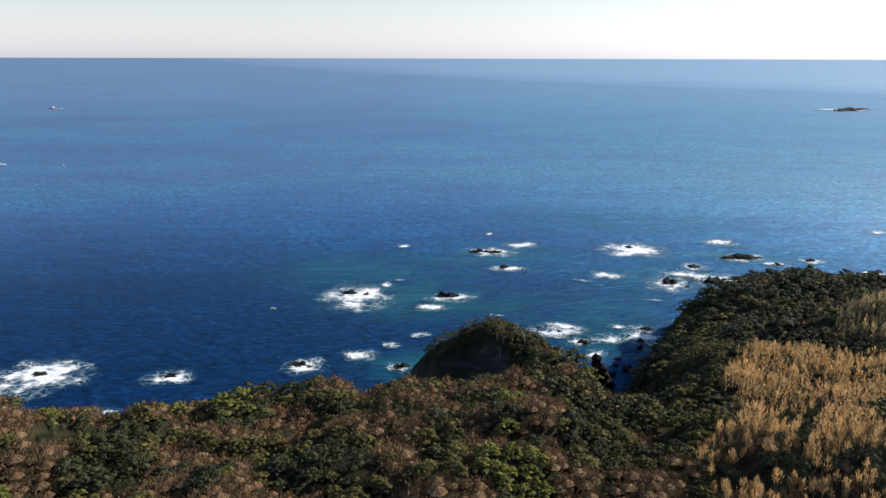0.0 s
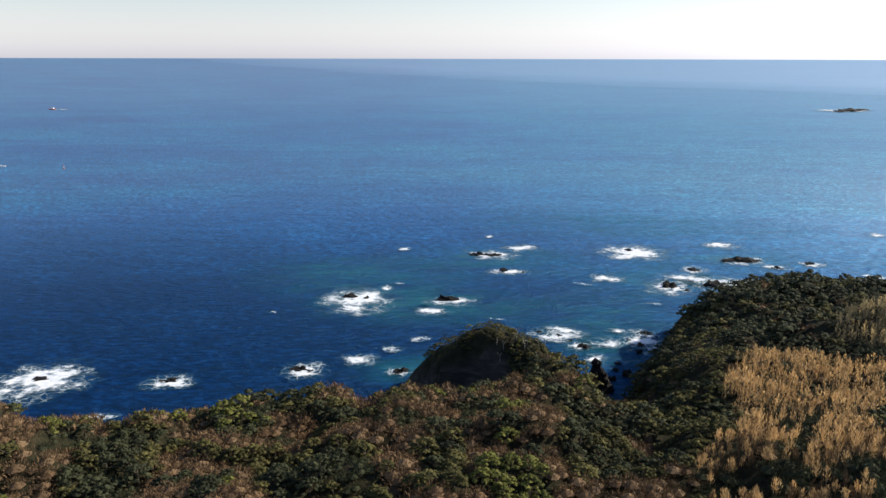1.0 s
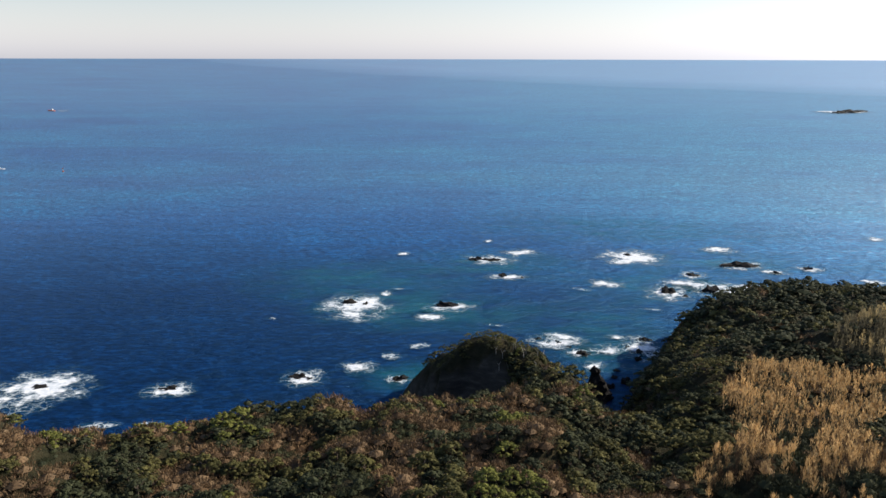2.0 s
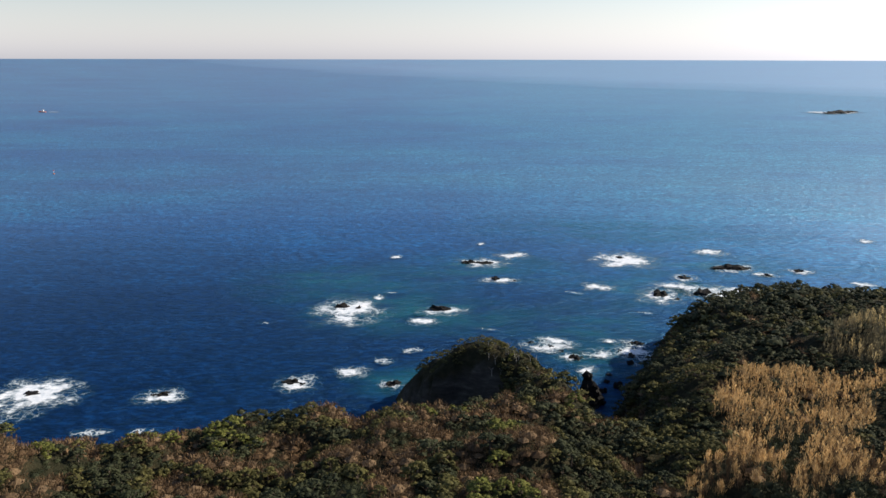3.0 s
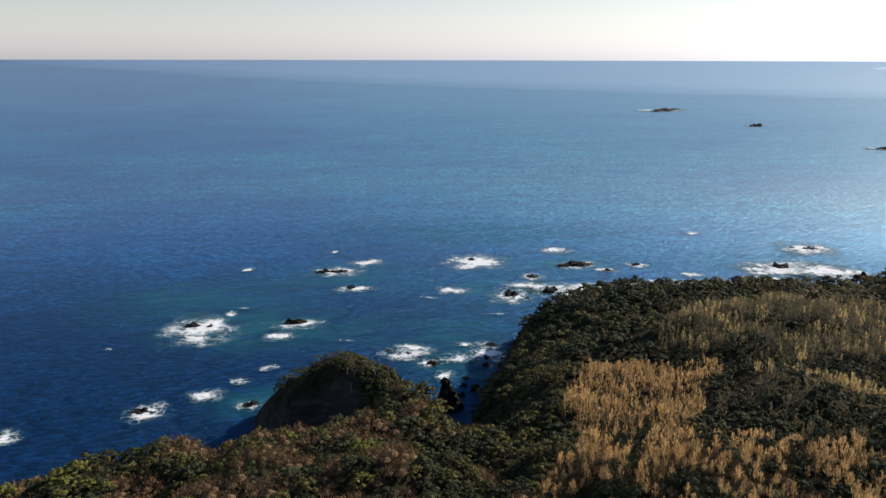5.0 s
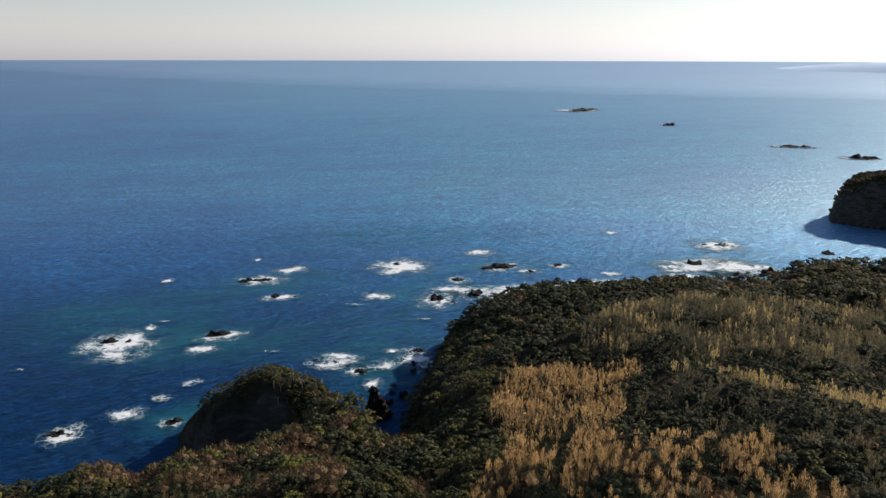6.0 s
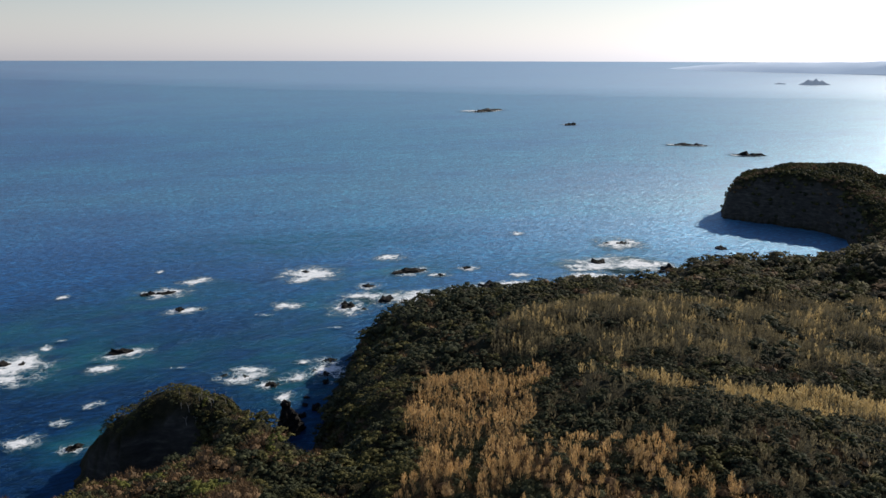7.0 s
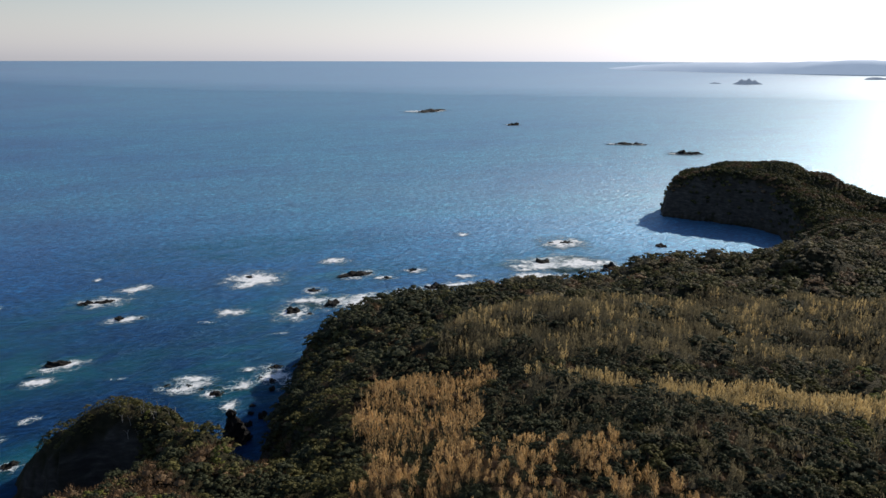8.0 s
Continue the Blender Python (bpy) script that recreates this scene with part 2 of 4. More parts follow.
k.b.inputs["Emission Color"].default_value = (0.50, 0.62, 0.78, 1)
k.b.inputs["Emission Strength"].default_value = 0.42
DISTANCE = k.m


def plain(name, color, roughness=0.5):
    p = Mat(name, roughness)
    v = p.noise(3.0, 3)
    return p.color(p.mix(1.0, p.ramp(v, (0.3, (0.8, 0.8, 0.8)), (0.7, (1, 1, 1))), color, "MULTIPLY")).m


WHITE, ORANGE, GLASS_DARK = plain("white_paint", (0.75, 0.75, 0.73)), plain("orange_paint", (0.65, 0.16, 0.05)), plain("dark_window", (0.03, 0.04, 0.05), 0.1)


# ---- mesh helpers ----
def quads_mesh(name, verts, quads, mats, index=None, smooth=False):
    """A mesh of four-sided faces from arrays."""
    me = bpy.data.meshes.new(name)
    verts, quads = np.asarray(verts, np.float32), np.asarray(quads, np.int32)
    me.vertices.add(len(verts))
    me.vertices.foreach_set("co", verts.ravel())
    me.loops.add(quads.size)
    me.loops.foreach_set("vertex_index", quads.ravel())
    me.polygons.add(len(quads))
    me.polygons.foreach_set("loop_start", np.arange(0, quads.size, 4, dtype=np.int32))
    if index is not None:
        me.polygons.foreach_set("material_index", np.asarray(index, np.int32))
    me.polygons.foreach_set("use_smooth", np.full(len(quads), smooth))
    for m in mats:
        me.materials.append(m)
    me.update(calc_edges=True)
    return me


def part(name, bm, material, parent, label=""):
    me = bpy.data.meshes.new(name)
    bm.to_mesh(me)
    bm.free()
    me.materials.append(material)
    ob = new(name, me)
    ob.parent = parent
    return tagged(ob, label)


def wave(x, y, scale, seed):
    """Smooth value noise in the plan, 0 to 1."""
    x, y = np.asarray(x, float) / scale, np.asarray(y, float) / scale
    xi, yi = np.floor(x), np.floor(y)
    fx, fy = x - xi, y - yi
    fx, fy = fx * fx * (3 - 2 * fx), fy * fy * (3 - 2 * fy)

    def h(a, b):
        s = np.sin(a * 127.1 + b * 311.7 + seed * 74.7) * 43758.5453
        return s - np.floor(s)

    return (h(xi, yi) * (1 - fx) + h(xi + 1, yi) * fx) * (1 - fy) + (h(xi, yi + 1) * (1 - fx) + h(xi + 1, yi + 1) * fx) * fy


def inside(poly, x, y):
    p = np.array(poly, float)
    q = np.roll(p, -1, 0)
    r = np.zeros(np.shape(x), bool)
    for (ax, ay), (bx, by) in zip(p, q):
        if ay != by:
            r ^= ((ay > y) != (by > y)) & (x < (bx - ax) * (y - ay) / (by - ay) + ax)
    return r


def edge_distance(poly, x, y):
    """Metres to the outline, positive within it."""
    p = np.array(poly, float)
    d = np.full(np.shape(x), 1e9)
    for (ax, ay), (bx, by) in zip(p, np.roll(p, -1, 0)):
        ux, uy = bx - ax, by - ay
        t = np.clip(((x - ax) * ux + (y - ay) * uy) / (ux * ux + uy * uy), 0, 1)
        d = np.minimum(d, np.hypot(x - ax - t * ux, y - ay - t * uy))
    return np.where(inside(poly, x, y), d, -d)


# ---- the coast: outline and heights ----
WEST_SHORE = [(-420, 150), (-200, 168), (-140, 180), (-106, 178), (-92, 172), (-84, 160), (-77, 152), (-68, 158), (-52, 168), (-30, 178), (-12, 180), (8, 186)]
HEADLAND_SHORE = [(14, 190), (17, 196), (12, 201), (-3, 207), (-14, 220), (-10, 235), (4, 238), (18, 235), (30, 227), (37, 212), (39, 198), (43.5, 184), (45, 175), (46, 174)]
HILL_SHORE = [(47.2, 178), (48.8, 192), (53.5, 212), (62.5, 234), (74, 256), (88, 284), (112, 300), (150, 302), (190, 300), (232, 304), (264, 306), (288, 288), (322, 270), (362, 264)]
FAR_SHORE = [(366, 282), (388, 290), (420, 316), (446, 346), (453, 368), (445, 392), (433, 416), (424, 436), (444, 458), (490, 462), (540, 425), (572, 372), (580, 320), (640, 250), (800, 160), (800, -420), (-420, -420)]
COAST = WEST_SHORE + HEADLAND_SHORE + HILL_SHORE + FAR_SHORE
# heights of the canopy over the plan, landform by landform: x, y, z
RIDGE = [(-170, 130, 36), (-105, 160, 37.7), (-100, 140, 34.9), (-89, 156, 39.7), (-84, 140, 31), (-75, 120, 44), (-72, 142, 42), (-60, 150, 42), (-58, 126, 36), (-44, 111, 38.7), (-44, 145, 37.5), (-40, 160, 36), (-30, 140, 32),
         (-26, 160, 36), (-20, 168, 24), (-10, 134, 37.8), (-2, 117, 41.6), (5, 137, 36.5), (-8, 154, 34.9), (0, 170, 32), (18, 127, 40.7), (22, 155, 38), (28, 118, 36), (36, 122, 33.5), (34, 138, 30.5)]
HEADLAND = [(12, 178, 31.5), (14, 186, 29.3), (24, 170, 30.6), (34, 169, 32.5), (37, 157, 28), (42, 150, 33), (28, 180, 29.6), (31, 184, 29.9), (40, 178, 25.5), (20, 196, 27.7), (29, 199, 27.1), (36, 200, 26.5), (13, 207, 29.6), (26, 207, 28.7),
            (14, 216, 27.6), (30, 215, 29), (4, 214, 26.3), (-2, 212, 12.5), (-8, 222, 15), (2, 230, 11), (12, 228, 22), (21, 222, 22.8), (22, 232, 24.5)]
HILL = [(51, 125, 39), (54, 152, 35), (65, 172, 35), (82, 160, 32), (86, 193, 30), (90, 230, 27), (113, 229, 29), (126, 204, 37), (145, 197, 40), (130, 175, 39), (90, 145, 37), (112, 144, 41), (145, 157, 40), (75, 106, 46), (110, 103, 47),
        (55, 195, 30.4), (60, 215, 29.2), (70, 235, 28), (80, 250, 28), (95, 265, 27.2), (110, 280, 25.5), (72, 205, 30.4), (100, 248, 28.3), (125, 270, 26.2), (125, 250, 29.8), (177, 202, 36), (215, 215, 34)]
CREST = [(150, 270, 24.3), (150, 290, 19), (180, 288, 22), (150, 240, 30.2), (180, 240, 30.2), (200, 286, 20.4), (220, 268, 21), (240, 290, 10), (256, 268, 26), (262, 285, 21.4), (200, 250, 23.3), (240, 235, 27.2), (275, 270, 24.7), (279, 246, 25),
         (300, 213, 40), (300, 262, 27), (300, 170, 35.5), (332, 240, 30), (330, 262, 30), (350, 220, 31.6), (370, 200, 34)]
FAR_HEADLAND = [(405, 298, 24), (425, 278, 29), (470, 300, 22), (455, 430, 35.3), (480, 420, 41), (520, 376, 37), (500, 398, 43), (495, 352, 28), (518, 345, 19.4), (512, 318, 9), (446, 412, 39.5), (440, 436, 32), (470, 450, 36), (500, 440, 40.7),
                (455, 398, 40.5), (466, 376, 39), (462, 350, 31), (540, 380, 27), (540, 340, 21.6), (520, 410, 41.7), (560, 330, 15), (550, 300, 17.5), (600, 250, 20), (480, 240, 26)]
INLAND = [(250, 100, 45), (150, 40, 50), (-60, 40, 48), (0, -200, 55), (400, 0, 55), (-300, 0, 45)]
SPOTS = RIDGE + HEADLAND + HILL + CREST + FAR_HEADLAND + INLAND


def canopy(x, y):
    top, tot = 0.0, 0.0
    for sx, sy, sz in SPOTS:
        w = 1.0 / ((x - sx) ** 2 + (y - sy) ** 2 + 60.0) ** 1.8
        top, tot = top + w * sz, tot + w
    return top / tot


def ground_z(x, y):
    """Height of the bare ground."""
    d = edge_distance(COAST, x, y) + (wave(x, y, 9, 3) - 0.5) * 4 + (wave(x, y, 3.5, 4) - 0.5) * 2.0
    width = 10.0 - 5.2 * np.maximum(np.exp(-((x - 14) ** 2 + (y - 212) ** 2) / 900.0), np.exp(-((x - 42) ** 2 + (y - 182) ** 2) / 700.0))
    width = width - 6.6 * np.maximum(np.exp(-((x - 440) ** 2 + (y - 420) ** 2) / 3500.0), np.exp(-((x - 450) ** 2 + (y - 368) ** 2) / 2500.0))
    width = width + 7.0 * np.exp(-((x - 78) ** 2 + (y - 250) ** 2) / 900.0)
    width = np.maximum(1.6, width - 4.5 * np.exp(-((x + 6) ** 2 + (y - 210) ** 2) / 420.0))
    rise = 1 - np.exp(-(np.maximum(d, 0) / width) ** 1.25)
    bare = np.clip((x - 400) / 30, 0, 1)
    rough = (wave(x, y, 17, 5) - 0.5) * (2.6 + 3.4 * np.clip((x - 160) / 40, 0, 1)) + (wave(x, y, 8, 6) - 0.5) * (5.0 - 2.2 * np.clip((x - 46) / 14, 0, 1))
    z = (canopy(x, y) - 2.7 - 0.7 * np.exp(-((x - 14) ** 2 + (y - 215) ** 2) / 500.0) + 2.2 * np.exp(-((x + 4) ** 2 + (y - 219) ** 2) / 110.0)) * rise + rough * (1 - bare) * np.minimum(1, rise + 0.2)
    return np.where(d > 0, z, np.maximum(d * 0.6, -6.0))


gx, gy = np.meshgrid(np.arange(-420, 801, 3.0), np.arange(-420, 480, 3.0))
gz = ground_z(gx, gy)
rows_n, cols_n = gx.shape
idx = np.arange(rows_n * cols_n).reshape(rows_n, cols_n)
gq = np.stack([idx[:-1, :-1], idx[:-1, 1:], idx[1:, 1:], idx[1:, :-1]], -1).reshape(-1, 4)
keep = gz.ravel()[gq].max(1) > -5.5
ground = new("ground", quads_mesh("ground", np.stack([gx, gy, gz], -1).reshape(-1, 3), gq[keep], [GROUND], smooth=True))
tagged(ground, "dark soil and rock of a wooded sea cliff", "ground", kind="structure")


# ---- the sea ----
def sea_z(r):
    return 95.0 * np.maximum(0, (r - 1800.0) / 3100.0) ** 2


ring = np.concatenate([[2.0], np.geomspace(40, 4900, 150)])
ang = np.linspace(0, 2 * np.pi, 241)[:-1]
rr, aa = np.meshgrid(ring, ang, indexing="ij")
sv = np.stack([rr * np.sin(aa), rr * np.cos(aa), sea_z(rr)], -1).reshape(-1, 3)
si = np.arange(rr.size).reshape(rr.shape)
sj = np.roll(si, -1, 1)
sq = np.stack([si[:-1], si[1:], sj[1:], sj[:-1]], -1).reshape(-1, 4)
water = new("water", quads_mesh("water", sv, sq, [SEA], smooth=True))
tagged(water, "deep blue open sea with a light swell", "sea", kind="structure")


# ---- rocks and foam ----
def rock(x, y, length, width, height, turn=0.0, label="low dark wet rock awash in white foam", name="sea_rock", seed=0, detail=3, base=0.0):
    bm = bmesh.new()
    bmesh.ops.create_icosphere(bm, subdivisions=detail, radius=1.0)
    off = Vector((x * 0.37 + seed, y * 0.21, seed * 3.1))
    for v in bm.verts:
        p = v.co.copy()
        q = Vector((p.x * max(1.0, length / width), p.y, p.z * 0.6))
        n = noise.fractal(q * 1.4 + off, 0.9, 2.1, 4)
        c = noise.cell(q * 2.2 + off) * 0.26
        p *= 1 + 0.40 * n + c
        lump = 0.62 + 0.75 * noise.noise(Vector((q.x, q.y, 0)) * 1.9 + off)
        v.co = Vector((p.x * length, p.y * width, max(p.z, -0.4) * height * max(0.15, lump) * 1.25))
    bm.normal_update()
    me = bpy.data.meshes.new(name)
    bm.to_mesh(me)
    bm.free()
    me.materials.append(ROCK)
    ob = new(name, me)
    ob.matrix_world = pose(x, y, base, 0, 0, turn)
    return tagged(ob, label, "rock", "rocks off the coast")


def foam_mesh():
    bm = bmesh.new()
    n, m = 36, 7
    grid = [[bm.verts.new((math.cos(2 * math.pi * i / n) * j / m, math.sin(2 * math.pi * i / n) * j / m, 0.0)) for i in range(n)] for j in range(1, m + 1)]
    mid = bm.verts.new((0, 0, 0))
    for i in range(n):
        bm.faces.new((mid, grid[0][i], grid[0][(i + 1) % n]))
        for j in range(m - 1):
            bm.faces.new((grid[j][i], grid[j + 1][i], grid[j + 1][(i + 1) % n], grid[j][(i + 1) % n]))
    me = bpy.data.meshes.new("sea_foam")
    bm.to_mesh(me)
    bm.free()
    me.materials.append(FOAM)
    return me


FOAM_MESH = foam_mesh()
foam_count = [0]


LACE_MESH = FOAM_MESH.copy()
LACE_MESH.materials[0] = LACE
DENSE_MESH = FOAM_MESH.copy()
DENSE_MESH.materials[0] = DENSE


def foam(x, y, rx, ry, turn=0.0, thin=False, thick=False):
    ob = new("sea_foam", LACE_MESH if thin else DENSE_MESH if thick else FOAM_MESH)
    foam_count[0] += 1
    ob.matrix_world = pose(x, y, 0.10 + 0.012 * foam_count[0], 0, 0, turn) @ Matrix.Diagonal((rx * 1.75, ry * 1.75, 1, 1))
    return tagged(ob, "white broken surf washing over a shoal", "foam", "surf patches", "stuff")


foam(-36, 321, 13.4, 16, 0, thick=True)
foam(-25, 340, 2.6, 3.6, 0)
foam(4, 320, 9.5, 6.4, 0)
foam(-5, 306, 7.0, 4.8, 0)
foam(26, 400, 12.5, 9.0, 0)
foam(43, 416, 9.0, 7.2, 0)
foam(31, 367, 8.3, 5.3, 0)
foam(102, 406, 14.5, 16, 0, thick=True)
foam(78, 356, 7.4, 7.1, 0)
foam(103, 340, 9.7, 11, 0)
foam(124, 371, 5.6, 6.8, 0)
foam(155, 422, 8.7, 7.3, 0)
foam(154, 389, 12.5, 7.5, 0)
foam(187, 382, 6.5, 5, -5)
foam(-29, 252, 5.9, 5.3, 0)
foam(-46, 243, 6.2, 6.2, 0)
foam(-87, 233, 6.8, 6.0, 10)
foam(-130, 233, 13, 14, 20, thick=True)
foam(-14, 242, 3.7, 4.4, 20)
foam(43, 277, 8.5, 7.0, -20)
foam(50, 265, 4.6, 4.1, 0)
foam(53, 252, 3.9, 4.8, 0)
foam(74, 270, 6.3, 11, 0)
foam(67, 282, 3.2, 2.6, 0)
foam(256, 449, 5.9, 6.0, 0)
foam(263, 361, 24, 15, -10)
foam(303, 396, 15.0, 17, -9)
foam(166, 376, 6.7, 4.7, -10)
foam(136, 344, 18, 12, -9, thick=True)
foam(207, 357, 7.3, 4.5, -9)
foam(284, 344, 14.8, 17, -28)
foam(258, 358, 20, 12, -10, thick=True)
foam(282, 351, 17, 11, -16, thick=True)
foam(301, 397, 14, 12, -9, thick=True)
foam(-100, 207, 5, 2.2, 8, True)
foam(-84, 208, 3.6, 1.6, 0, True)
foam(-18, 262, 2.4, 3.2, 30, True)
foam(-8, 272, 3.4, 2.0, 20, True)
foam(-21, 412, 3.0, 3.6, -10)
foam(27, 442, 2.3, 3.4, -9)
rock(-40, 326, 3.4, 2.4, 1.3, 10)
rock(-33, 324, 1.6, 1.2, 0.9, 40)
rock(2, 322, 4.4, 2.4, 1.5, 0)
rock(18, 401, 3.8, 2.4, 1.4, 0)
rock(27, 400, 4.5, 2.2, 1.0, 5)
rock(30, 369, 1.9, 2.2, 1.9, 20)
rock(39, 366, 1.2, 1.0, 0.7, 0)
rock(101, 412, 2.6, 2.4, 1.0, 0)
rock(104, 343, 3.6, 3.4, 2.2, 15)
rock(110, 336, 1.2, 1.2, 0.8, 0)
rock(124, 371, 2.9, 2.8, 1.5, 0)
rock(154, 389, 10.5, 3.2, 1.8, 0)
rock(186, 383, 2.6, 2.2, 1.3, 0)
rock(167, 375, 3.4, 1.8, 1.0, -5)
rock(-48, 244, 2.5, 2.0, 1.1, 0)
rock(-44, 242, 1.4, 1.0, 0.7, 30)
rock(-88, 234, 2.7, 1.7, 0.8, 20)
rock(-130, 235, 2.8, 2.0, 1.0, 15)
rock(-13.5, 242, 2.6, 1.8, 1.3, 20)
rock(44, 277, 1.7, 1.5, 0.9, 0)
rock(37, 281, 1.2, 1.2, 0.7, 0)
rock(51, 265, 2.4, 2.0, 1.2, 0)
rock(72, 267, 1.3, 1.6, 1.2, 0)
rock(77, 280, 2.4, 2.0, 1.0, 0)
rock(55, 236, 1.2, 1.4, 1.6, 0)
rock(61, 240, 1.6, 1.8, 2.0, 0)
rock(58, 244, 1.0, 1.0, 1.0, 0)
rock(60, 250, 0.9, 1.1, 0.8, 50)
rock(70, 260, 1.5, 1.1, 1.1, 30)
rock(69, 272, 1.0, 0.8, 0.7, 10)
rock(40, 276, 0.9, 0.8, 0.6, 0)
rock(47, 272, 1.1, 0.8, 0.6, 0)
rock(123, 344, 3.6, 4.0, 2.4, -10)
rock(262, 363, 4.0, 3.2, 2.4, -9)
rock(304, 397, 4.2, 2.6, 1.4, -9)
rock(295, 401, 2.0, 1.6, 1.0, 0)
rock(289, 335, 3.8, 3.6, 2.8, -27)
rock(353, 361, 3.2, 2.6, 2.0, -27)
rock(282, 332, 2.4, 2.0, 1.2, 0)

# shore rocks under the big hill, and the surf between them
rock(153, 339, 3.0, 2.0, 1.6, 20)
rock(183, 345, 8.5, 2.6, 2.0, -8)
rock(167, 341, 4.0, 2.2, 1.8, 10)
rock(206, 336, 4.6, 2.6, 2.4, 0)
rock(235, 336, 3.6, 2.0, 1.6, -12)
rock(268, 324, 3.2, 2.6, 2.2, 30)
rock(256, 323, 2.4, 2.0, 1.6, 0)
foam(165, 345, 15, 7, -8)
foam(192, 346, 18, 6, -6)
foam(240, 339, 20, 8, -10)
foam(128, 350, 9, 7, 0)
foam(116, 354, 12, 8, -6)
foam(60, 268, 6, 5, 25)
foam(46, 281, 7, 4.5, -14)


def pale_water(x, y, rx, ry, turn=0.0):
    ob = new("pale_water", PALE_MESH)
    foam_count[0] += 1
    ob.matrix_world = pose(x, y, 0.02 + 0.001 * foam_count[0], 0, 0, turn) @ Matrix.Diagonal((rx, ry, 1, 1))
    return tagged(ob, "turquoise aerated water drifting off a shoal", "water", "turquoise patches", "stuff")


PALE_MESH = FOAM_MESH.copy()
PALE_MESH.materials[0] = AERATED
pale_water(-20, 316, 46, 34, -6)
pale_water(14, 312, 34, 30, 0)
pale_water(28, 392, 60, 40, -5)
pale_water(-40, 360, 70, 50, -12)
pale_water(62, 300, 40, 34, 20)
pale_water(104, 352, 60, 40, -8)
pale_water(150, 395, 70, 34, -6)
pale_water(270, 366, 80, 40, -12)
pale_water(-12, 246, 22, 18, 0)
pale_water(60, 262, 26, 24, 10)
pale_water(120, 480, 130, 60, -10)

# thin drifting streaks of foam
streaks = np.random.default_rng(12)
for i in range(9):
    x, y = streaks.uniform(-70, 130), streaks.uniform(246, 350)
    if edge_distance(COAST, np.array(x), np.array(y)) < -8:
        foam(float(x), float(y), float(streaks.uniform(2.0, 4.2)), float(streaks.uniform(0.8, 1.5)), float(streaks.uniform(-30, 40)), True)

# far islets
for x, y, a, b, h, t in ((808, 1570, 50, 15, 4.5, 33), (775, 1182, 10.5, 8, 4.5, 15), (741, 838, 22, 7, 3.2, -34), (730, 719, 16.5, 7, 3.6, -35)):
    rock(x, y, a, b, h, t, "low dark rocky islet ringed with surf", "islet", seed=5, detail=4)
    foam(x, y, a * 1.05, b * 1.7, t, thick=True)
    foam(x - a * 0.7, y + a * 0.35, a * 0.6, b * 1.4, t)


def hill(name, x, y, length, depth, height, turn, seed, mat, edge=6.0):
    """A far, low ridge or islet with a humped outline."""
    n, m = 90, 9
    u, v = np.meshgrid(np.linspace(-1, 1, n), np.linspace(-1, 1, m), indexing="ij")
    env = np.clip(1 - np.abs(u) ** edge, 0, 1) * np.clip(1 - v * v, 0, 1) ** 0.6
    z = env * (0.72 + 0.5 * (wave(u, v * 0.3, 0.22, seed) - 0.4) + 0.12 * wave(u, v, 0.05, seed + 1)) * height
    i = np.arange(n * m).reshape(n, m)
    q = np.stack([i[:-1, :-1], i[1:, :-1], i[1:, 1:], i[:-1, 1:]], -1).reshape(-1, 4)
    ob = new(name, quads_mesh(name, np.stack([u * length, v * depth, z - 3], -1).reshape(-1, 3), q, [mat], smooth=True))
    ob.matrix_world = pose(x, y, float(sea_z(math.hypot(x, y))), 0, 0, turn)
    return ob


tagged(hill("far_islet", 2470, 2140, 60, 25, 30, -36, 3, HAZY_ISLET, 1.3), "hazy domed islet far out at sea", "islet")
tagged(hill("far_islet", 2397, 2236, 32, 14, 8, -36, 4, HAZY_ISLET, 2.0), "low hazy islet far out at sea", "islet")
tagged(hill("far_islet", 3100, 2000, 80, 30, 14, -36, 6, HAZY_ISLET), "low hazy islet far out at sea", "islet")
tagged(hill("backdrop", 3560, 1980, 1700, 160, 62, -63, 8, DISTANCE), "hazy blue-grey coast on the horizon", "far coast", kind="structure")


# ---- vegetation ----
rng = np.random.default_rng(7)


def dome(cx, cy, cz, r, squash, n=6, m=2):
    """A low, closed lobe of four-sided faces."""
    a, b = np.meshgrid(np.linspace(0, 2 * np.pi, n + 1)[:-1], np.linspace(-0.5, 0.5, m + 1) * np.pi * 0.98)
    v = np.stack([cx + r * np.cos(b) * np.cos(a), cy + r * np.cos(b) * np.sin(a), cz + r * squash * np.sin(b)], -1).reshape(-1, 3)
    i = np.arange(v.shape[0]).reshape(m + 1, n)
    j = np.roll(i, -1, 1)
    return v, np.stack([i[:-1], j[:-1], j[1:], i[1:]], -1).reshape(-1, 4)


def leaves_on(points, normals, size, g, tilt=0.45, long=1.3):
    """Small leaf clumps: bent-free cards facing roughly outwards."""
    n = len(points)
    nm = normals + g.normal(0, tilt, (n, 3))
    nm /= np.linalg.norm(nm, axis=1)[:, None]
    a = np.cross(nm, g.normal(0, 1, (n, 3)))
    a /= np.linalg.norm(a, axis=1)[:, None]
    b = np.cross(nm, a)
    s = size * g.uniform(0.6, 1.35, (n, 1))
    a, b = a * s * long, b * s * 0.75
    v = np.stack([points - a, points - b * 0.9 + a * 0.1, points + a, points + b], 1).reshape(-1, 3)
    return v, np.arange(4 * n).reshape(n, 4)


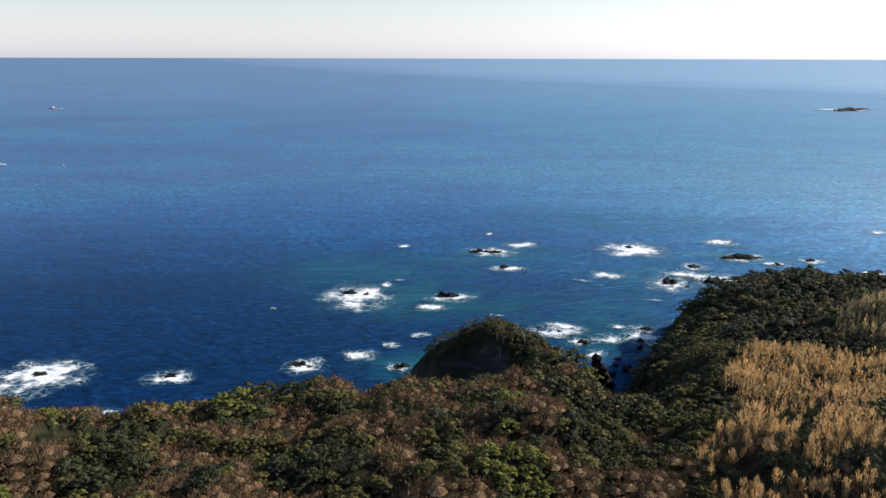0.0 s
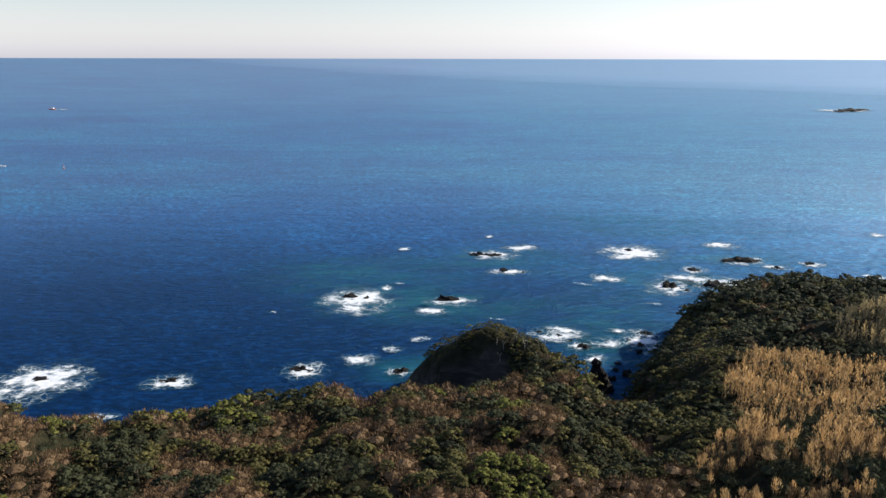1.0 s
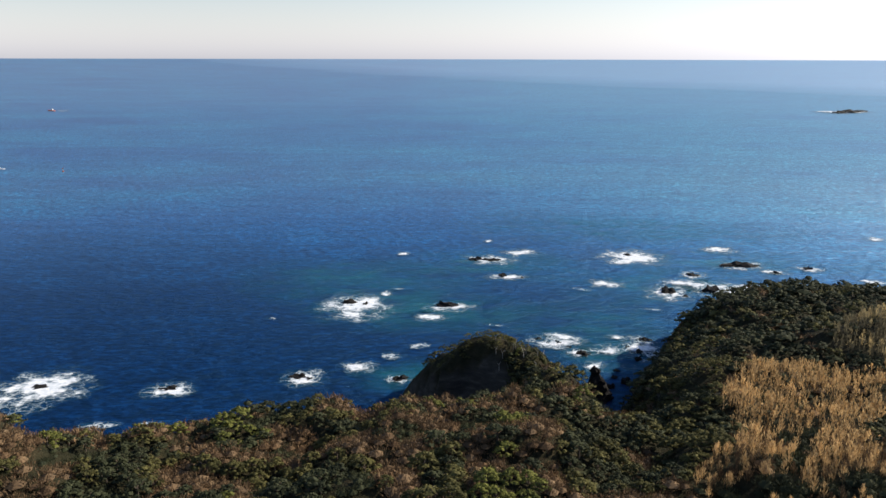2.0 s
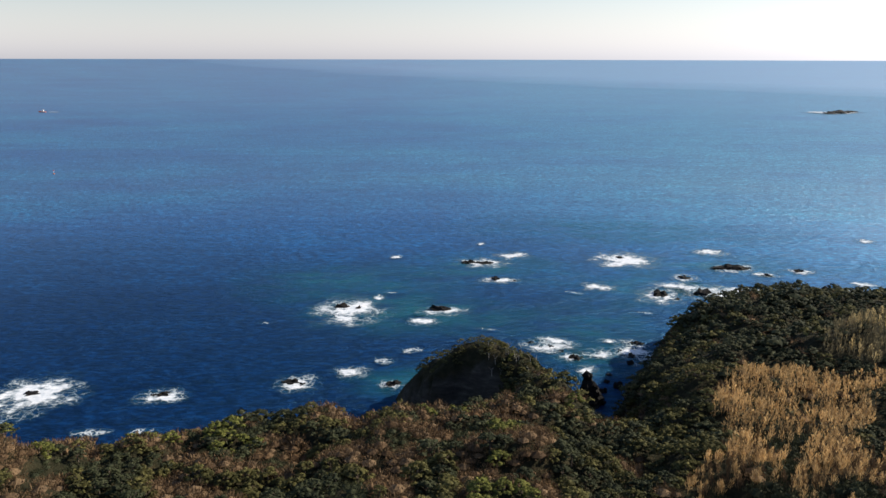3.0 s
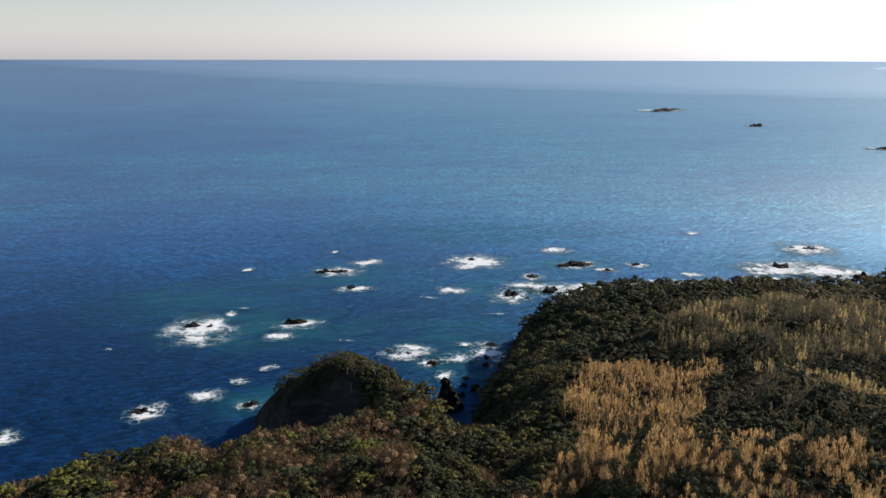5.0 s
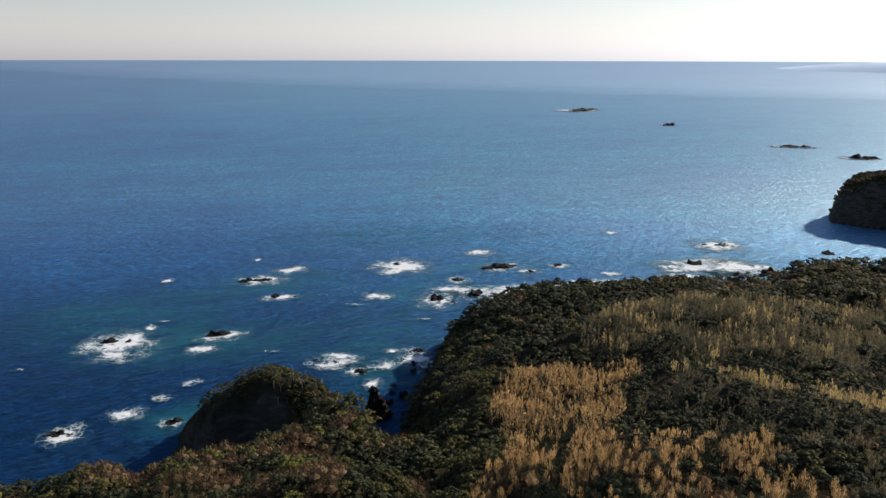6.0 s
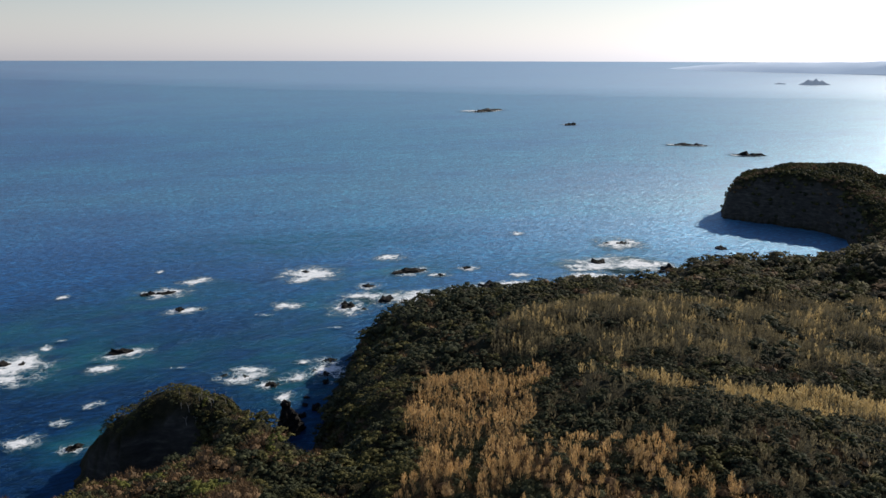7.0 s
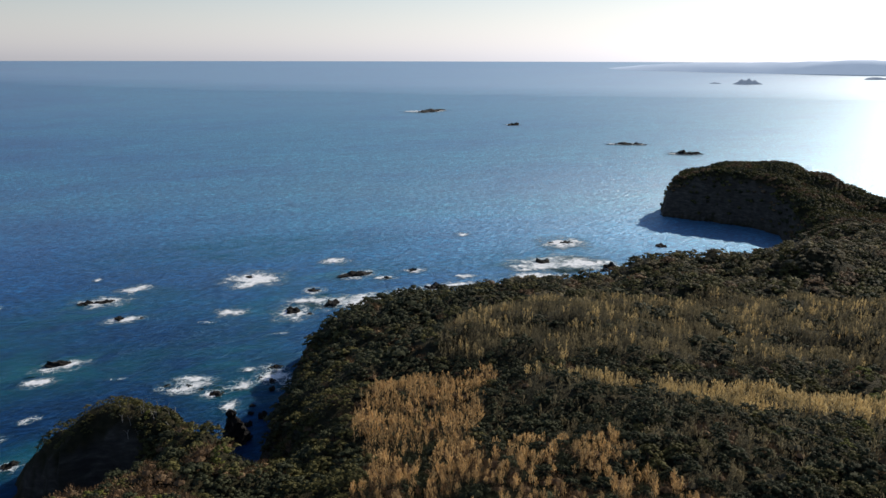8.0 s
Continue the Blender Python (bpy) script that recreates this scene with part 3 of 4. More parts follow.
def twigs_on(points, ways, size, g):
    """Thin sprays that grow outwards and up."""
    n = len(points)
    a = ways + g.normal(0, 0.28, (n, 3))
    a /= np.linalg.norm(a, axis=1)[:, None]
    b = np.cross(a, g.normal(0, 1, (n, 3)))
    b /= np.linalg.norm(b, axis=1)[:, None]
    s = size * g.uniform(0.6, 1.4, (n, 1))
    a, b = a * s, b * s * 0.22
    v = np.stack([points - a, points + b, points + a, points - b], 1).reshape(-1, 3)
    return v, np.arange(4 * n).reshape(n, 4)


def join(pieces):
    vs, qs, o = [], [], 0
    for v, q in pieces:
        vs.append(v)
        qs.append(q + o)
        o += len(v)
    return np.concatenate(vs), np.concatenate(qs)


def crown_tree(seed, lobes, cards):
    """A flat-topped crown of layered leafy pads, about 1 in radius and 1.1 high."""
    g = np.random.default_rng(seed)
    out = []
    oval, wild = g.uniform(0.82, 1.15), g.uniform(0, 6.283)
    for i in range(lobes):
        d = math.sqrt((i + 0.35) / lobes) * g.uniform(0.88, 1.12)
        a = i * 2.39996 + wild + g.normal(0, 0.25)
        r = (0.62 / math.sqrt(lobes) + 0.085) * g.uniform(0.7, 1.4)
        squash = g.uniform(0.34, 0.55)
        c = np.array([d * oval * np.cos(a) * 0.86, d / oval * np.sin(a) * 0.86, 1.02 - 0.74 * d ** 2.2 + g.normal(0, 0.075)])
        out.append(dome(*c, r * 0.86, squash))
        nm = g.normal(0, 1, (cards, 3))
        nm[:, 2] = np.abs(nm[:, 2]) * 1.2 - 0.25
        nm /= np.linalg.norm(nm, axis=1)[:, None]
        pt = c + nm * (1, 1, squash * 1.1) * r * g.uniform(0.86, 1.12, (cards, 1))
        out.append(leaves_on(pt, nm * (0.75, 0.75, 1) + (0, 0, 0.35), r * (0.27 if cards > 12 else 0.36), g, 0.30))
    return join(out)


def cane_tuft(seed, cards, broad=1.0):
    """A feathery upright cane top: slender leaves that lean outwards and nod at the tip."""
    g = np.random.default_rng(seed)
    lean = g.normal(0, 0.09, 2)
    t = g.uniform(0.22, 1.0, cards) ** 0.85
    a = g.uniform(0, 2 * np.pi, cards)
    r = 0.215 * np.sin(np.pi * np.clip((t - 0.12) * 1.12, 0, 1)) ** 0.75 * g.uniform(0.15, 1.15, cards)
    pt = np.stack([r * np.cos(a) + lean[0] * t * t, r * np.sin(a) + lean[1] * t * t, t], -1)
    up = np.stack([np.cos(a) * 0.3, np.sin(a) * 0.3, np.ones(cards)], -1) + g.normal(0, 0.16, (cards, 3))
    up /= np.linalg.norm(up, axis=1)[:, None]
    side = np.cross(up, g.normal(0, 1, (cards, 3)))
    side /= np.linalg.norm(side, axis=1)[:, None]
    up, side = up * g.uniform(0.08, 0.17, (cards, 1)), side * g.uniform(0.009, 0.018, (cards, 1)) * broad
    v = np.stack([pt - up, pt + side, pt + up, pt - side], 1).reshape(-1, 3)
    out = [(v, np.arange(4 * cards).reshape(-1, 4))]
    for sx, sy in ((1, 0), (0, 1)):
        w = 0.012
        v = np.array([(-w * sx, -w * sy, -0.3), (w * sx, w * sy, -0.3), (lean[0] + w * sx, lean[1] + w * sy, 0.9), (lean[0] - w * sx, lean[1] - w * sy, 0.9)])
        out.append((v, np.array([[0, 1, 2, 3]])))
    return join(out)


def bush(seed, cards):
    """A twiggy, half-bare shrub: a low mound of fine upright sprays."""
    g = np.random.default_rng(seed)
    out = [dome(0, 0, 0.26, 0.6, 0.5)]
    nm = g.normal(0, 1, (cards, 3))
    nm[:, 2] = np.abs(nm[:, 2]) + 0.12
    nm /= np.linalg.norm(nm, axis=1)[:, None]
    pt = nm * (1.0, 1.0, 0.78) * g.uniform(0.66, 1.05, (cards, 1)) + (0, 0, 0.08)
    out.append(twigs_on(pt, nm * 0.6 + (0, 0, 0.45), 0.115 if cards > 110 else 0.17, g))
    return join(out)


NEAR = {"crown": [crown_tree(10 + i, 25, 11) for i in range(6)], "bush": [bush(30 + i, 175) for i in range(4)], "cane": [cane_tuft(50 + i, 80) for i in range(7)]}
FAR = {"crown": [crown_tree(10 + i, 13, 8) for i in range(5)], "bush": [bush(30 + i, 70) for i in range(4)], "cane": [cane_tuft(50 + i, 30, 1.7) for i in range(6)]}
LOW = {"crown": [crown_tree(70 + i, 13, 5) for i in range(5)]}

DRY_FIELD = [(62, 160), (72, 176), (80, 187), (92, 182), (108, 170), (100, 158), (92, 148), (84, 140), (77, 128), (71, 118), (68, 104), (66, 84), (46, 84), (40, 100), (41, 108), (43, 122), (56, 134), (60, 148)]
DRY_STRIP = [(110, 158), (131, 140), (149, 125), (166, 110), (200, 96), (196, 84), (160, 94), (148, 102), (135, 112), (127, 126), (116, 142)]
SAGE_BAND = [(104, 196), (116, 212), (132, 222), (160, 222), (196, 210), (236, 190), (285, 160), (275, 100), (205, 112), (180, 126), (150, 143), (126, 162), (106, 184)]
DARK_WOOD = [(92, 152), (113, 148), (131, 124), (130, 106), (104, 110), (88, 124)]


def species(x, y, a, b, c, zone):
    """The kind of plant that grows at a place, with its form."""
    if zone == 1:
        return ("evergreen", "crown") if c < 0.78 else ("sage", "cane")
    if zone == 2:
        if b > (0.52 if y < 132 and x > 54 else 0.66 if y < 150 else 0.74) and c < 0.75:
            return ("evergreen", "bush")
        if y < 136 and c < 0.26:
            return ("rust", "cane")
        return ("cane", "cane") if c < 0.93 - 0.4 * (a > 0.85) else ("rust", "bush") if c > 0.8 else ("sage", "cane")
    if zone == 3:
        return ("straw", "cane") if c < 0.9 else ("sage", "cane")
    if zone == 4:
        if a > 0.70:
            return ("evergreen", "crown") if c < 0.7 else ("sage", "cane")
        return ("straw", "cane") if b > 0.5 and c < 0.34 else ("sage", "cane") if c < 0.93 else ("evergreen", "bush")
    if x < 42 and y < 172:
        v = 0.72 * a + 0.2 * b + 0.08 * c + 0.05 * (-8 < x < 18) - 0.14 * (x > 22 and y < 160)
        if v < 0.36:
            return ("evergreen", "crown")
        if v < 0.45:
            return ("olive", "crown")
        if v < 0.63:
            return ("rust", "bush") if c < 0.93 else ("olive", "crown")
        if v < 0.68:
            return ("evergreen", "crown") if c < 0.7 else ("rust", "bush")
        return ("bright", "crown") if b > 0.52 else ("rust", "bush")
    if y < 130 and 60 < x < 98:
        return ("cane", "cane") if c < 0.40 else ("rust", "bush") if c < 0.58 else ("evergreen", "bush" if b > 0.5 else "crown")
    if y < 125 and x > 60:
        if a > 0.6:
            return ("sage", "cane") if c < 0.45 else ("rust", "bush") if c < 0.7 else ("evergreen", "crown")
        return ("evergreen", "crown") if c < 0.55 else ("bright", "crown") if b > 0.8 else ("olive", "crown") if c < 0.8 else ("sage", "bush")
    # olive crest wood, set paler so part of the haze is in its colour
    if x > 165 and a > 0.24:
        return ("olive", "crown") if c < 0.40 else ("sage", "crown") if c < 0.72 else ("rust", "crown") if c < 0.84 and b > 0.45 else ("evergreen", "crown")
    if x < 46 and y > 186:
        return ("olive", "crown") if c < 0.62 else ("bright", "crown") if c < 0.7 and x > 16 else ("evergreen", "crown")
    if x < 78 and y < 198:
        return ("olive", "crown") if c < 0.5 + 0.3 * (a > 0.5) else ("evergreen", "crown") if c < 0.92 else ("rust", "bush")
    if c > 0.94:
        return ("rust", "bush")
    return ("evergreen", "crown") if c < 0.62 + 0.25 * (a < 0.5) else ("olive", "crown")


def scatter():
    """Places for all plants: x, y, z, size, species, form."""
    found = []
    step = 1.35
    xs, ys = np.meshgrid(np.arange(-135, 420, step), np.arange(44, 312, step))
    xs = xs + rng.uniform(-0.6, 0.6, xs.shape) * step
    ys = ys + rng.uniform(-0.6, 0.6, ys.shape) * step
    d = edge_distance(COAST, xs, ys)
    zs = ground_z(xs, ys)
    seen = (zs > 3.5) & (d > 1.5) & (np.hypot(xs, ys) > 82) & (xs < 1.75 * ys + 4) & (xs > -0.66 * ys - 5)
    slope = np.hypot(ground_z(xs + 1.5, ys) - zs, ground_z(xs, ys + 1.5) - zs) / 1.5
    seen &= slope < np.where((ys > 190) & (xs < 46), 1.3, 3.2)
    seen &= ~((ys > 268) & (d < 7)) & ~((ys > 190) & (xs < 14) & (d < 6))
    wa, wb, wc = np.clip(wave(xs, ys, 11, 21) * 0.75 + wave(xs, ys, 6, 24) * 0.25, 0, 1), wave(xs, ys, 5, 22), rng.random(xs.shape)
    wh, hollow = wave(xs, ys, 11, 23), (wave(xs, ys, 6, 27).ravel() > 0.74)
    px, py = xs + (wb - 0.5) * 6, ys + (wa - 0.5) * 6
    zone = np.where(inside(DARK_WOOD, px, py), 1, np.where(inside(DRY_FIELD, px, py), 2, np.where(inside(DRY_STRIP, px, py), 3, np.where(inside(SAGE_BAND, px, py), 4, 0))))
    wa, wb, wc, wh, zone = wa.ravel(), wb.ravel(), wc.ravel(), wh.ravel(), zone.ravel()
    taken = {}
    order = rng.permutation(np.flatnonzero(seen.ravel()))
    fx, fy, fz = xs.ravel(), ys.ravel(), zs.ravel()
    for i in order:
        x, y = float(fx[i]), float(fy[i])
        kind, form = species(x, y, wa[i], wb[i], wc[i], zone[i])
        if hollow[i] and zone[i] == 0 and x < 62 and y < 185:
            kind, form = "evergreen", "bush"
            size, gap = rng.uniform(1.0, 1.6), 1.15
        elif form == "cane":
            size, gap = rng.uniform(2.3, 3.7) * (0.85 + 0.35 * wh[i]), 0.78 if zone[i] in (2, 3) else 1.0
        elif form == "bush":
            size, gap = rng.uniform(1.5, 2.7), 1.65
        else:
            size = rng.uniform(1.5, 2.5) + 2.6 * max(0.0, wh[i] - 0.4)
            if y > 190 and x < 46:
                size = rng.uniform(0.8, 1.5)
            if x * x + y * y > 220 ** 2:
                size *= 1.5 + 0.8 * wb[i]
            gap = size * (1.0 if x * x + y * y < 170 ** 2 else 1.25)
        near, cx, cy = False, int(x // 3), int(y // 3)
        for ax in (-1, 0, 1):
            for ay in (-1, 0, 1):
                for ox, oy, og in taken.get((cx + ax, cy + ay), ()):
                    if (ox - x) ** 2 + (oy - y) ** 2 < (0.5 * (og + gap)) ** 2:
                        near = True
        if near:
            continue
        taken.setdefault((cx, cy), []).append((x, y, gap))
        sink = 0.8 * max(0.0, 1.05 * size - 2.5) + rng.uniform(-0.7, 0.7) if form == "crown" else 0.0
        found.append((x, y, float(fz[i]) - sink, float(size), kind, form))
    return found


PLANTS = scatter()
WORDS = {"evergreen": "dark evergreen broadleaf tree with a dense rounded crown", "olive": "olive-green wind-clipped coastal tree with a rounded crown",
         "bright": "bright yellow-green leafy tree on the ridge", "rust": "rust-brown half-bare growth on the slope", "cane": "tall dry tawny cane with a feathery top", "straw": "tall pale straw-yellow cane with a feathery top",
         "sage": "grey-green feathery growth on the hillside"}


def trunk_mesh():
    """A tapered, slightly bent trunk with four limbs, one high to the crown's middle."""
    bm = bmesh.new()

    def limb(a, b, ra, rb, n=6):
        a, b = Vector(a), Vector(b)
        q = (b - a).to_track_quat("Z", "Y")
        lo = [bm.verts.new(a + q @ Vector((ra * math.cos(2 * math.pi * i / n), ra * math.sin(2 * math.pi * i / n), 0))) for i in range(n)]
        hi = [bm.verts.new(b + q @ Vector((rb * math.cos(2 * math.pi * i / n), rb * math.sin(2 * math.pi * i / n), 0))) for i in range(n)]
        for i in range(n):
            bm.faces.new((lo[i], lo[(i + 1) % n], hi[(i + 1) % n], hi[i]))
        bm.faces.new(hi)

    limb((0, 0, -0.5), (0.04, 0.02, 0.35), 0.085, 0.065)
    limb((0.04, 0.02, 0.33), (-0.02, 0.05, 1.0), 0.065, 0.03)
    for a in (0.4, 2.3, 4.4):
        limb((0.03, 0.03, 0.4), (0.5 * math.cos(a), 0.5 * math.sin(a), 0.95), 0.045, 0.018)
    me = bpy.data.meshes.new("trunk")
    bm.to_mesh(me)
    bm.free()
    me.materials.append(BARK)
    return me


TRUNK = trunk_mesh()
part_meshes = {}


def shared(kind, form, variant):
    key = (kind, form, variant)
    if key not in part_meshes:
        v, q = NEAR[form][variant]
        part_meshes[key] = quads_mesh("crown", v, q, [LEAF[kind]])
    return part_meshes[key]


def place(x, y, z, size, kind, form):
    """A plant as a thing of its own, with trunk and crown."""
    names = {"crown": "tree", "bush": "shrub", "cane": "cane"}
    ob = new(names[form])
    m = pose(x, y, z - 0.1, 0, 0, rng.uniform(0, 360)) @ Matrix.Diagonal((size, size, size, 1))
    ob.matrix_world = m
    crown = new("crown" if form != "cane" else "plume", shared(kind, form, int(rng.integers(len(NEAR[form])))))
    crown.parent = ob
    if form == "crown":
        stem = new("trunk", TRUNK)
        stem.parent = ob
    return tagged(ob, WORDS[kind], "tree" if form == "crown" else "shrub" if form == "bush" else "cane", "plants on the near slope")


picked = {"crown": 0, "bush": 0, "cane": 0}
stands = {}
for x, y, z, size, kind, form in sorted(PLANTS, key=lambda p: p[1]):
    if y > 92 and -70 < x < 110 and picked[form] < (280 if form != "cane" else 200):
        picked[form] += 1
        place(x, y, z, size, kind, form)
        continue
    stands.setdefault((kind, form), []).append((x, y, z, size))

for (kind, form), plants in stands.items():
    pieces = []
    for x, y, z, size in plants:
        lib = NEAR if math.hypot(x, y) < 140 else FAR if math.hypot(x, y) < 215 or form != "crown" else LOW
        v, q = lib[form][int(rng.integers(len(lib[form])))]
        a = rng.uniform(0, 2 * np.pi)
        ca, sa = math.cos(a) * size, math.sin(a) * size
        w = np.stack([v[:, 0] * ca - v[:, 1] * sa + x, v[:, 0] * sa + v[:, 1] * ca + y, v[:, 2] * size + z - 0.1], -1)
        pieces.append((w, q))
    v, q = join(pieces)
    stand = new({"crown": "tree_stand", "bush": "shrub_stand", "cane": "cane_stand"}[form], quads_mesh("stand", v, q, [LEAF[kind]]))
    tagged(stand, {"evergreen": "dense dark evergreen wood on the cliff top", "olive": "olive-green coastal wood on the slope", "bright": "patches of bright yellow-green foliage",
                   "rust": "rust-brown winter scrub on the ridge", "cane": "field of tall dry tawny cane", "straw": "strips of tall pale straw-yellow cane", "sage": "grey-green cane thicket on the hillside"}[kind], "vegetation", kind="stuff")


# big spreading crowns along the far crest
crest = np.random.default_rng(31)
for i in range(26):
    x, y = float(crest.uniform(165, 345)), float(crest.uniform(205, 290))
    if edge_distance(COAST, np.array(x), np.array(y)) > 9:
        place(x, y, float(ground_z(np.array(x), np.array(y))) - 1.6, float(crest.uniform(3.6, 5.6)), ("olive", "sage", "olive", "rust")[i % 4] if i % 8 else "evergreen", "crown")


# ---- low scrub on the headlands and cliffs ----
def tussock(seed):
    """One low rounded shrub: a small core and a skin of leaf clumps."""
    g = np.random.default_rng(seed)
    nm = g.normal(0, 1, (20, 3))
    nm[:, 2] = np.abs(nm[:, 2])
    nm /= np.linalg.norm(nm, axis=1)[:, None]
    return join([dome(0, 0, 0.35, 0.85, 0.7), leaves_on(nm * (0.95, 0.95, 0.72) * g.uniform(0.85, 1.1, (20, 1)) + (0, 0, 0.3), nm, 0.24, g, 0.5)])


TUSSOCKS = [tussock(90 + i) for i in range(5)]


def scrub(name, x0, x1, y0, y1, step, low, high, label, where, dry=0.7):
    """Shrubs in one piece for each tone over a stretch of the plan."""
    px, py = np.meshgrid(np.arange(x0, x1, step), np.arange(y0, y1, step))
    px, py = px + rng.uniform(-0.5, 0.5, px.shape) * step, py + rng.uniform(-0.5, 0.5, py.shape) * step
    pz = ground_z(px, py)
    steep = np.hypot(ground_z(px + 1, py) - pz, ground_z(px, py + 1) - pz)
    take = (pz > 3.0) & where(px, py, steep)
    tones = {"evergreen": [], "olive": [], "rust": []}
    patch = wave(px, py, 14, 31) * 0.65 + rng.random(px.shape) * 0.35
    for x, y, z, a in zip(px[take], py[take], pz[take], patch[take]):
        v, q = TUSSOCKS[int(rng.integers(5))]
        size, t = rng.uniform(low, high), rng.uniform(0, 6.283)
        ca, sa = math.cos(t) * size, math.sin(t) * size
        tones["evergreen" if a < 0.6 * dry else "olive" if a < dry else "rust"].append(
            (np.stack([v[:, 0] * ca - v[:, 1] * sa + x, v[:, 0] * sa + v[:, 1] * ca + y, v[:, 2] * size + z - 0.3], -1), q))
    for tone, group in tones.items():
        if group:
            v, q = join(group)
            tagged(new(name, quads_mesh(name, v, q, [LEAF[tone]])), label, "vegetation", kind="stuff")


scrub("headland_scrub", -18, 46, 194, 242, 0.95, 0.6, 1.45, "low wind-clipped scrub over the small headland", lambda x, y, k: (k > 0.9) & (k < 3) & (x > 18), 0.7)
scrub("cliff_scrub", 40, 100, 165, 300, 1.3, 0.7, 1.3, "low scrub clinging to the cliff", lambda x, y, k: k > 1.0)
scrub("far_scrub", 300, 600, 190, 470, 2.8, 1.3, 2.2, "low scrub wood over the far headland",
      lambda x, y, k: (x < 1.75 * y) & ((k < 3.0) | (wave(x, y, 9, 41) > 0.35)) & ((x > 418) | (y > 312) | (np.hypot(x, y) > 460)), 0.66)


# ---- bare, wind-bleached trees on the headland ----
def bare_tree_mesh(seed):
    """A thin forked trunk with a few broken limbs."""
    g = np.random.default_rng(seed)
    bm = bmesh.new()

    def limb(a, b, ra, rb):
        a, b = Vector(a), Vector(b)
        q = (b - a).to_track_quat("Z", "Y")
        lo, hi = ([bm.verts.new(c + q @ Vector((r * math.cos(k * 1.2566), r * math.sin(k * 1.2566), 0))) for k in range(5)] for c, r in ((a, ra), (b, rb)))
        for k in range(5):
            bm.faces.new((lo[k], lo[(k + 1) % 5], hi[(k + 1) % 5], hi[k]))
        bm.faces.new(hi)

    fork = Vector((g.normal(0, 0.12), g.normal(0, 0.12), g.uniform(1.2, 1.8)))
    limb((0, 0, -0.4), fork, 0.10, 0.075)
    for k in range(int(g.integers(2, 5))):
        tip = fork + Vector((g.normal(0, 0.55), g.normal(0, 0.55), g.uniform(0.9, 2.0)))
        limb(fork, tip, 0.06, 0.018)
        limb(fork.lerp(tip, 0.55), tip + Vector((g.normal(0, 0.4), g.normal(0, 0.4), -0.15)), 0.03, 0.012)
    me = bpy.data.meshes.new("bare_tree")
    bm.to_mesh(me)
    bm.free()
    me.materials.append(BLEACHED)
    return me


BARE = [bare_tree_mesh(200 + i) for i in range(5)]
dead = np.random.default_rng(61)
for i in range(22):
    x, y = float(dead.uniform(14, 31)), float(dead.uniform(194, 212))
    z = float(ground_z(np.array(x), np.array(y)))
    if z > 18:
        ob = new("bare_tree", BARE[i % 5])
        ob.matrix_world = pose(x, y, z, 0, 0, float(dead.uniform(0, 360))) @ Matrix.Scale(float(dead.uniform(0.6, 0.9)), 4)
        tagged(ob, "leafless wind-bleached pale tree on the headland", "tree", "bare trees")


# ---- sea stack, boats and buoy ----
def sea_stack(x, y, r, h):
    """A leaning stack: a hooked knob on a steep seaward edge, and a long ragged slope towards the land."""
    bm = bmesh.new()
    n, m = 24, 20
    rings = []
    for j in range(m + 1):
        t = j / m
        knob = 1 + 0.7 * math.exp(-((t - 0.93) / 0.06) ** 2) - 0.25 * math.exp(-((t - 0.82) / 0.07) ** 2)
        row = []
        for i in range(n):
            a = 2 * math.pi * i / n
            p = Vector((math.cos(a), math.sin(a), t * 3.0))
            w = (r * (1 - t) ** 0.8 + 0.35) * knob * (1 + 0.38 * noise.fractal(p * 1.7 + Vector((4, 2, 1)), 0.9, 2.1, 4) + 0.12 * noise.cell(p * 3.0))
            reach = 1.55 if math.cos(a) > 0 else 0.85
            row.append(bm.verts.new((w * math.cos(a) * reach - 0.9 * t, w * math.sin(a), -1.2 + (h + 1.2) * t + 0.5 * noise.noise(p * 3))))
        rings.append(row)
    for j in range(m):
        for i in range(n):
            bm.faces.new((rings[j][i], rings[j][(i + 1) % n], rings[j + 1][(i + 1) % n], rings[j + 1][i]))
    bm.faces.new(rings[-1])
    me = bpy.data.meshes.new("rock_pinnacle")
    bm.to_mesh(me)
    bm.free()
    me.materials.append(ROCK)
    ob = new("rock_pinnacle", me)
    ob.matrix_world = pose(x, y, 0, 0, 0, -28)
    return tagged(ob, "pointed dark rock standing in the cove", "rock")


sea_stack(48.6, 228, 3.6, 10.2)


